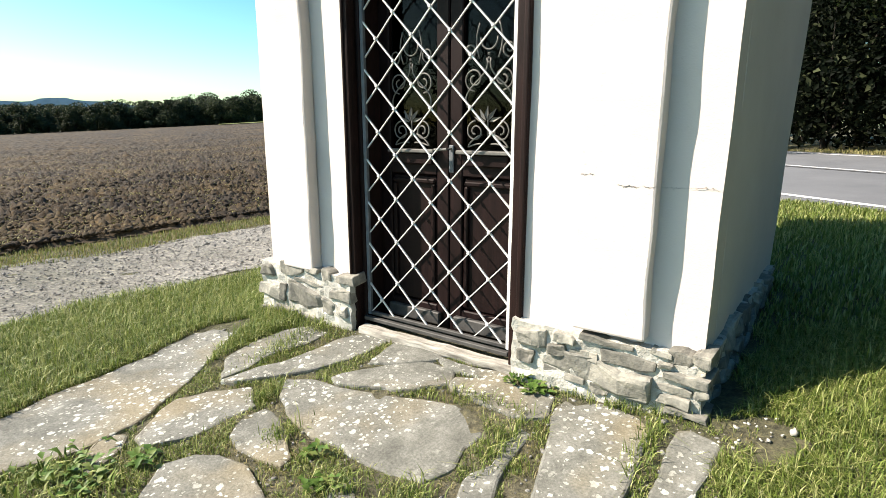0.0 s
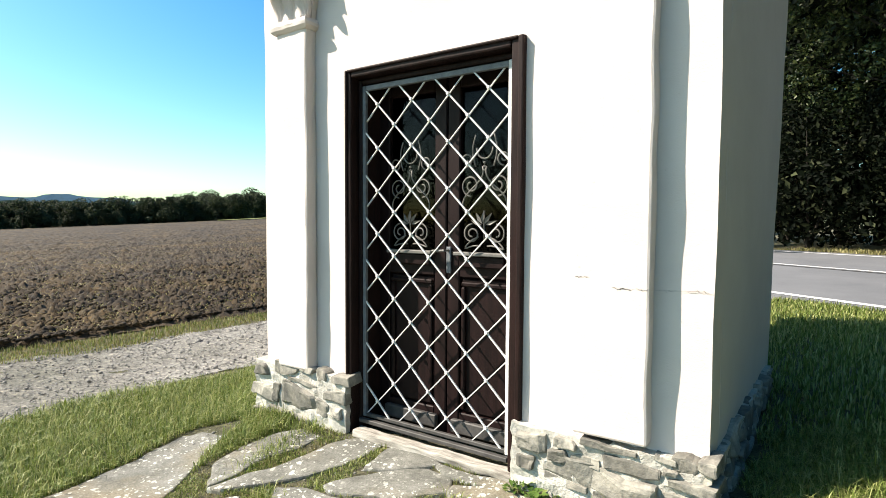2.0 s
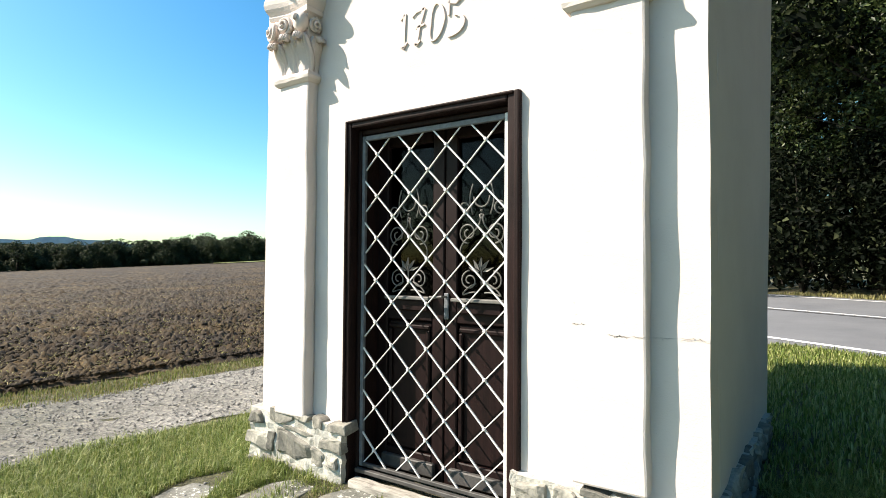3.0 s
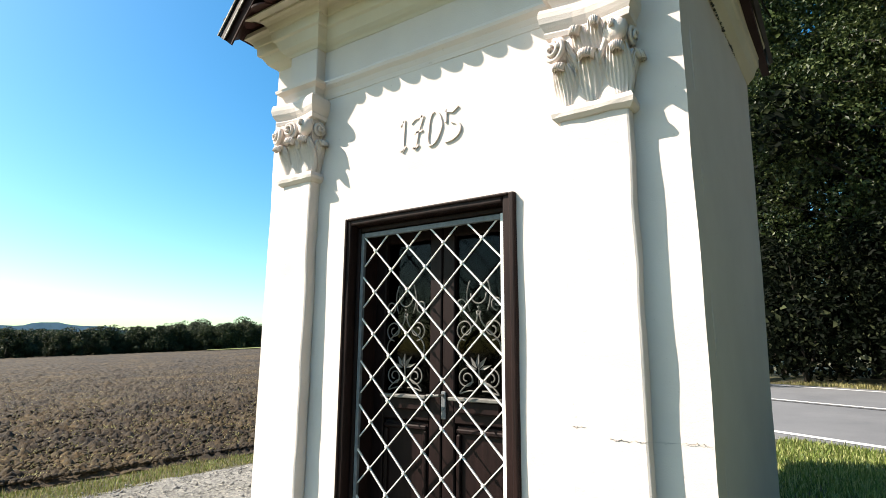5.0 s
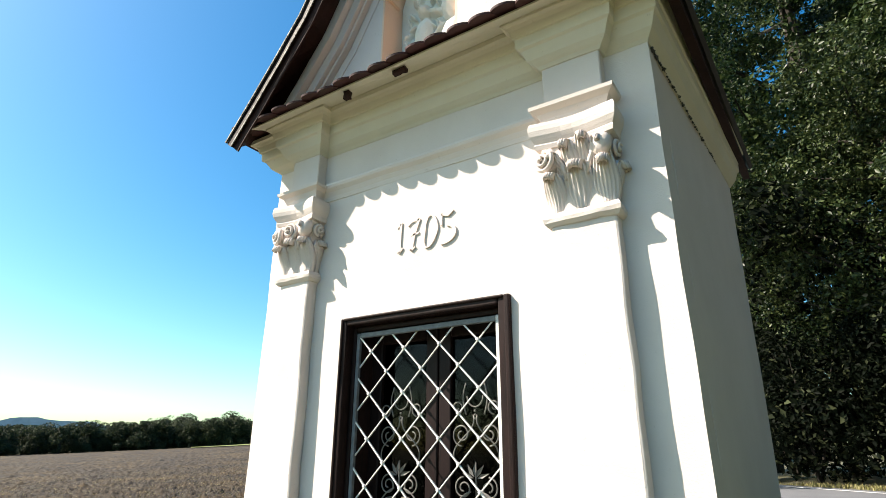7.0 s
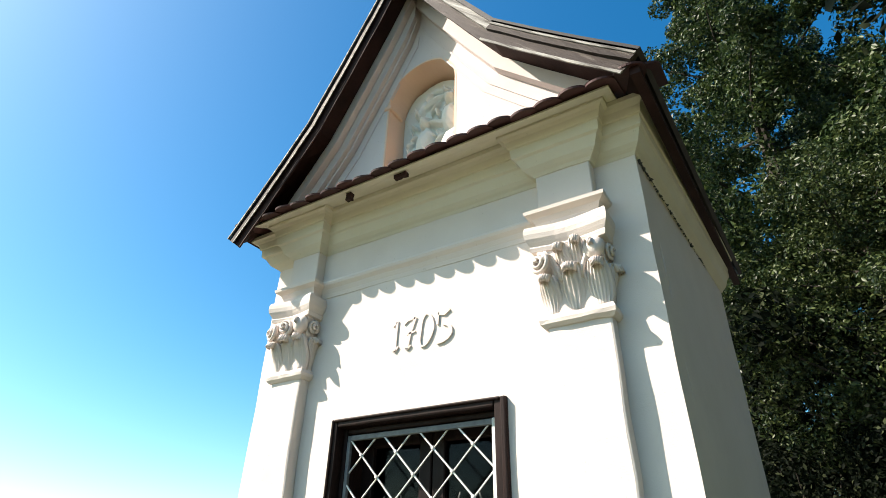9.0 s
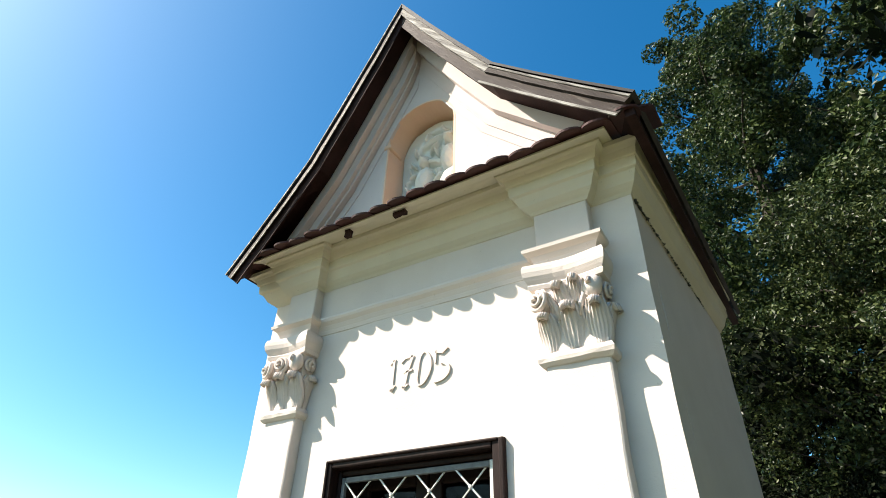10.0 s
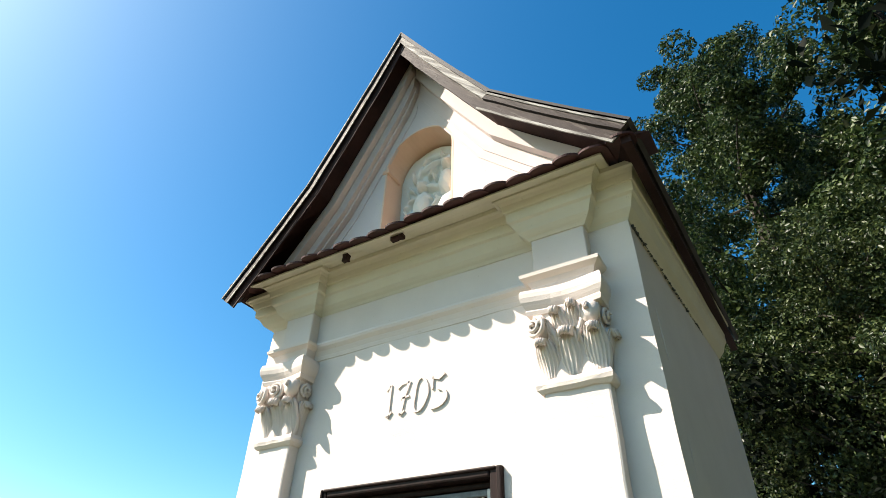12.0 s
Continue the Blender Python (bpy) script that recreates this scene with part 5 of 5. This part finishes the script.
grass("verge_grass", scatter(30000, -6.4, -4.0, -3, 9, 15, verge_at), 0.038, 0.008, GRASS, "green grass verge between track and field")
grass("verge_straw", scatter(50000, -6.4, -4.0, -3, 9, 16, verge_at), 0.036, 0.007, DRYGRASS, "dry yellow grass verge between track and field")


def far_verge():
    rng = np.random.default_rng(31)
    s, o = rng.uniform(-26, 14, 16000), rng.uniform(6.8, 8.2, 16000)
    o = o + 0.0015 * s * s
    x, y = 1.2 + 0.82 * s + 0.57 * o, 6.2 - 0.57 * s + 0.82 * o
    grass("road_verge_grass", np.stack([x, y, ground_z(x, y)], 1), 0.07, 0.015, DRYGRASS, "dry yellow grass along the far road edge")


far_verge()


def weeds():
    rng = np.random.default_rng(44)
    spots = ((-1.17, -1.62, 0.10, 60), (-1.02, -1.60, 0.08, 40), (-0.98, -1.42, 0.06, 40), (0.14, -0.12, 0.05, 50), (0.02, -0.10, 0.03, 20), (-0.45, -0.98, 0.04, 20), (-0.25, -1.12, 0.05, 30))
    vs, fs = [], []
    for cx, cy, spread, n in spots:
        for i in range(n):
            x, y = rng.normal(cx, spread * 0.6), rng.normal(cy, spread * 0.6)
            z = float(ground_z(x, y))
            a, L, W, up = rng.uniform(0, 6.28), rng.uniform(0.03, 0.06), rng.uniform(0.010, 0.018), rng.uniform(0.2, 0.9)
            d, e = np.array([math.cos(a), math.sin(a), 0]), np.array([-math.sin(a), math.cos(a), 0])
            b = np.array([x, y, z + rng.uniform(0.0, 0.03)])
            k = len(vs)
            vs += [b, b + d * L * 0.45 + e * W + (0, 0, L * up * 0.7), b + d * L * 0.5 + (0, 0, L * up * 0.55), b + d * L * 0.45 - e * W + (0, 0, L * up * 0.7), b + d * L + (0, 0, L * up * 0.6)]
            fs += [(k, k + 1, k + 2), (k, k + 2, k + 3), (k + 1, k + 4, k + 2), (k + 2, k + 4, k + 3)]
    me = fast_mesh("weeds", np.array(vs), np.array(fs), WEED)
    tagged(new("weeds", me), "low broad-leaved green weeds between the flagstones", "weeds", kind="stuff")


weeds()


def on_ground(x, y, lift=0.0):
    return x, y, float(ground_z(x, y)) + lift


def near_field(rng):
    d = 5.75 + 8 * rng.random() ** 1.7
    y = rng.uniform(-0.25, 1.05) * d
    return on_ground(-d + track_x(y) * 0.6, y, 0.07)


def field_straw():
    rng = np.random.default_rng(91)
    d = 5.9 + 26 * rng.random(18000) ** 1.6
    y = rng.uniform(-0.2, 1.05, 18000) * d
    x = -d + track_x(y) * 0.6
    grass("field_straw", np.stack([x, y, ground_z(x, y) + 0.07], 1), 0.03, 0.012, DRYGRASS, "bits of pale straw strewn over the ploughed soil", 4.0)


field_straw()
lumps("soil_clods", 14000, near_field, 0.019, SOIL, "coarse dark clods of turned soil", "soil", 0.7)
lumps("track_gravel", 11000, lambda rng: (lambda y: on_ground(rng.uniform(-5.0, -3.1) + track_x(y), y, 0.018))(rng.uniform(-2.5, 7)), 0.0062, PEBBLE, "loose pale gravel on the track", "gravel", 0.6)
lumps("white_rubble", 24, lambda rng: on_ground(rng.normal(1.02, 0.05), rng.normal(-0.06, 0.05), 0.004), 0.009, RUBBLE, "small white rubble stones at the plinth corner", "rubble", 0.7)
lumps("joint_grit", 2500, lambda rng: on_ground(rng.uniform(-2.0, 1.1), rng.uniform(-2.0, -0.05), 0.0), 0.005, PEBBLE, "fine grit on the ground before the door", "grit", 0.6)


# ---------------------------------------------------------------- trees
def leaf_cloud(rng, centres, radii, n, size, squash=0.8):
    """Leaves, each a bent pair of triangles, thick at the outside of every clump."""
    k = rng.integers(0, len(centres), n)
    d = rng.normal(size=(n, 3))
    d /= np.linalg.norm(d, axis=1)[:, None]
    r = radii[k] * rng.uniform(0.4, 1.0, n) ** 0.5
    p = centres[k] + d * r[:, None] * np.array([1, 1, squash])
    nrm = d + rng.normal(0, 0.7, (n, 3)) + np.array([0, 0, 0.35])
    nrm /= np.linalg.norm(nrm, axis=1)[:, None]
    t = np.cross(nrm, rng.normal(size=(n, 3)))
    t /= np.linalg.norm(t, axis=1)[:, None]
    b = np.cross(nrm, t)
    s = size * rng.uniform(0.6, 1.3, n)[:, None]
    V = np.empty((n, 4, 3))
    V[:, 0], V[:, 2] = p - t * s, p + t * s
    V[:, 1], V[:, 3] = p + b * s * 0.5 + nrm * s * 0.18, p - b * s * 0.5 + nrm * s * 0.18
    i = (np.arange(n) * 4)[:, None, None]
    T = (i + np.array([[0, 1, 2], [0, 2, 3]])[None]).reshape(-1, 3)
    return V.reshape(-1, 3), T


def big_tree(name, at, height, spread, low, seed, leaves, size, label, group, trunk_r=0.45, material=None, twig=True):
    rng = np.random.default_rng(seed)
    t = thing(name, label, "tree", group, at=at)
    top = height * 0.9
    lean = rng.normal(0, 0.3, 2)
    line = [(lean[0] * (k / 10) ** 2, lean[1] * (k / 10) ** 2, -0.3 + top * k / 10) for k in range(11)]
    part("trunk", tube(line, lambda q: trunk_r * (1.15 - q) ** 0.9 + 0.03, 10), BARK, t)
    centres, radii = [], []
    n_limb = 26 if twig else 12
    for i in range(n_limb):
        q = (i + rng.random()) / n_limb
        z0 = low + (top - low) * q * 0.92
        a = i * 2.4 + rng.normal(0, 0.3)
        reach = spread * math.sqrt(max(0.05, 1 - (1.75 * (q - 0.38)) ** 2)) * rng.uniform(0.75, 1.1)
        rise = rng.uniform(0.15, 0.55) * reach + 0.35 * height * max(0, q - 0.6)
        pts = []
        for k in range(7):
            f = k / 6
            pts.append((math.cos(a + 0.3 * f) * reach * f, math.sin(a + 0.3 * f) * reach * f, z0 + rise * f ** 1.3))
        if twig:
            part("limb", tube(pts, lambda f: trunk_r * 0.17 * (1.05 - f) + 0.012, 5), BARK, t)
        for k in range(2, 7):
            for _ in range(3 if twig else 2):
                c = np.array(pts[k]) + rng.normal(0, spread * 0.12, 3)
                centres.append(c)
                radii.append(spread * rng.uniform(0.08, 0.17))
    for _ in range(10):
        centres.append(np.array([lean[0], lean[1], top]) + rng.normal(0, spread * 0.14, 3))
        radii.append(spread * rng.uniform(0.1, 0.17))
    V, T = leaf_cloud(rng, np.array(centres), np.array(radii), leaves, size)
    ob = new("crown", fast_mesh("crown", V, T, material or OAKLEAF))
    ob.parent = t
    return t


WOOD = "tall trees beyond the road"
oak = big_tree("oak_tree", (3.3, 21.0, 0.3), 30.5, 6.9, 4.0, 7, 150000, 0.108, "tall broad deciduous tree with dense dark green leaves", WOOD)
oak2 = big_tree("oak_tree", (10.5, 18.0, 0.3), 27, 6.4, 2.5, 9, 95000, 0.115, "tall broad deciduous tree with dense dark green leaves", WOOD)
copy_thing(oak2, pose(-1.0, 30.0, 0.3, 0, 0, 130))
copy_thing(oak, pose(8.5, 30.0, 0.3, 0, 0, 70))
copy_thing(oak2, pose(18.5, 22.0, 0.3, 0, 0, 40))
# Out-of-view trees, added to cut skylight on the chapel's right side wall.
for x, y, a in ((16.5, 9.5, 200), (18.5, 3.5, 300), (24.0, -4.5, 20), (14.2, 5.2, 250), (17.5, -1.0, 170), (20.5, -5.5, 310), (23.0, -10.5, 210)):
    copy_thing(oak if a < 150 else oak2, pose(x, y, 0.3, 0, 0, a))

big_tree("lime_tree", (4.1, 14.9, 0.4), 11.5, 4.3, 3.6, 21, 85000, 0.066, "lower bushy deciduous tree with sunlit dark green leaves", WOOD, 0.2, LIMELEAF)


def shrub(at, w, h, seed, leaves, size, label, group, material):
    rng = np.random.default_rng(seed)
    t = thing("shrub", label, "shrub", group, at=at)
    n = 22
    c = np.stack([rng.normal(0, w * 0.36, n), rng.normal(0, w * 0.30, n), rng.uniform(0.08, 0.85, n) * h], 1)
    V, T = leaf_cloud(rng, c, rng.uniform(0.18, 0.34, n) * w, leaves, size)
    ob = new("foliage", fast_mesh("foliage", V, T, material))
    ob.parent = t
    for k in range(4):
        a = rng.uniform(0, 6.28)
        part("stem", tube([(0, 0, -0.1), (math.cos(a) * w * 0.15, math.sin(a) * w * 0.15, h * 0.4), (math.cos(a) * w * 0.3, math.sin(a) * w * 0.3, h * 0.75)], lambda f: 0.05 * (1.1 - f), 5), BARK, t)
    return t


under = shrub((1.0, 17.0, 0.45), 3.4, 5.0, 3, 11000, 0.075, "dark shady undergrowth below the trees", "undergrowth beyond the road", SHADELEAF)
# The big last four and others far right are added unseen, blocking skylight.
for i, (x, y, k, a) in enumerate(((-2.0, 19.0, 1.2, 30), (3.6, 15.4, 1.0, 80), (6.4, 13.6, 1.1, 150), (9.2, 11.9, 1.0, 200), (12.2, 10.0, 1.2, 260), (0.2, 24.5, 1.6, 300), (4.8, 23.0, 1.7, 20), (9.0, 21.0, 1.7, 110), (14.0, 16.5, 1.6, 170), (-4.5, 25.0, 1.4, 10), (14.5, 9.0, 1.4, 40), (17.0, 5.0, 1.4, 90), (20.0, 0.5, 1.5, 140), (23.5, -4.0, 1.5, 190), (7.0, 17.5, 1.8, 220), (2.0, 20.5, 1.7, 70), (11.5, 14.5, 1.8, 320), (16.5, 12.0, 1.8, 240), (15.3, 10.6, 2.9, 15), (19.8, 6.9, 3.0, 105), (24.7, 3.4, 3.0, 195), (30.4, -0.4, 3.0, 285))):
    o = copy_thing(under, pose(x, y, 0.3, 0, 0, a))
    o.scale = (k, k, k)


# far tree line past the field
def far_trees():
    kinds = []
    for i in range(4):
        rng = np.random.default_rng(60 + i)
        t = thing("far_tree", "bushy dark green tree at the far field edge", "tree", "tree line behind the field")
        part("trunk", tube([(0, 0, -0.8), (0.05, 0, 1.2), (0.1, 0.05, 3.2)], lambda f: 0.22 * (1.1 - f * 0.6), 6), BARK, t)
        n = 26
        c = np.stack([rng.normal(0, 1.05, n), rng.normal(0, 1.05, n), rng.uniform(0.7, 5.0, n)], 1)
        c[:, :2] *= (1.25 - 0.14 * c[:, 2:3])
        V, T = leaf_cloud(rng, c, rng.uniform(0.5, 1.1, n), 3400, 0.16)
        ob = new("crown", fast_mesh("crown", V, T, FARLEAF))
        ob.parent = t
        kinds.append(t)
    rng = np.random.default_rng(77)
    n = 112
    for i in range(n):
        v = 0.16 + 0.66 * (i + rng.uniform(-0.4, 0.4)) / n
        d = rng.uniform(113, 121) + (6 if i % 3 == 0 else 0)
        a = math.atan(v)
        x, y = 1.1 - d * math.cos(a), -2.3 + d * math.sin(a)
        s = rng.uniform(0.55, 1.0) * (1.0 + 0.10 * (v > 0.5)) * (1.18 if i % 9 == 0 else 1)
        m = pose(x, y, float(ground_z(x, y)) - 0.3, 0, 0, rng.uniform(0, 360))
        o = copy_thing(kinds[i % 4], m) if i >= 4 else kinds[i]
        if i < 4:
            o.matrix_basis = m
        o.scale = (s * rng.uniform(1.0, 1.4), s * 1.1, s)


far_trees()


def hills():
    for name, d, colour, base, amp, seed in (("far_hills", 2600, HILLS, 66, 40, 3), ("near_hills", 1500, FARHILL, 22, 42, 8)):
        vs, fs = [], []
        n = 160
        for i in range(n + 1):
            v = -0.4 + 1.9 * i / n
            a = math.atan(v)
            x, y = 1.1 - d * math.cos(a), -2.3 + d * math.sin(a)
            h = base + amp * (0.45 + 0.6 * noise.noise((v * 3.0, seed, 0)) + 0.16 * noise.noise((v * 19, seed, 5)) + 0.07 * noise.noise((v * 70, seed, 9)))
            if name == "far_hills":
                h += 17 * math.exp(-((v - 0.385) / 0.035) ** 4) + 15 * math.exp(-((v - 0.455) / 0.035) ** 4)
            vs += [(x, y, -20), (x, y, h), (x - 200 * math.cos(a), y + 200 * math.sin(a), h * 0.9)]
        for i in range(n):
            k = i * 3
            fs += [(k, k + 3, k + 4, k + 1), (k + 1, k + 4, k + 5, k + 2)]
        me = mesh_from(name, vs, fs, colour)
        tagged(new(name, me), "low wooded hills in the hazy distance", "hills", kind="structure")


FARHILL = plain("distant_green_hills", [(0.35, (0.05, 0.085, 0.075)), (0.6, (0.13, 0.17, 0.12)), (0.7, (0.22, 0.24, 0.15))], 0.012, 1.0, 0.08)
hills()


def meadow():
    rows = []
    bm = bmesh.new()
    for i in range(13):
        v = 0.66 + 0.03 * i
        a = math.atan(v)
        row = []
        for d in (100 - (v - 0.66) * 60, 113):
            x, y = 1.1 - d * math.cos(a), -2.3 + d * math.sin(a)
            row.append(bm.verts.new((x, y, float(ground_z(x, y)) + 0.2)))
        rows.append(row)
    for p, q in zip(rows, rows[1:]):
        bm.faces.new((p[0], q[0], q[1], p[1]))
    setting("meadow", bm, MEADOW, "pale green mown meadow at the far field corner", "meadow")


MEADOW = plain("pale_meadow", [(0.3, (0.14, 0.17, 0.05)), (0.7, (0.26, 0.28, 0.10))], 0.3, 0.95, 4)
meadow()


# dark mould under the side cornice
lumps("wall_mould", 170, lambda rng: (lambda y: (0.832 + 0.062 * y, y, 3.305 + rng.normal(0, 0.006)))(0.05 + 1.5 * rng.random() ** 1.6), 0.005, DARKBOARD, "dark mould specks along the joint of the side cornice", "mould", 0.8)
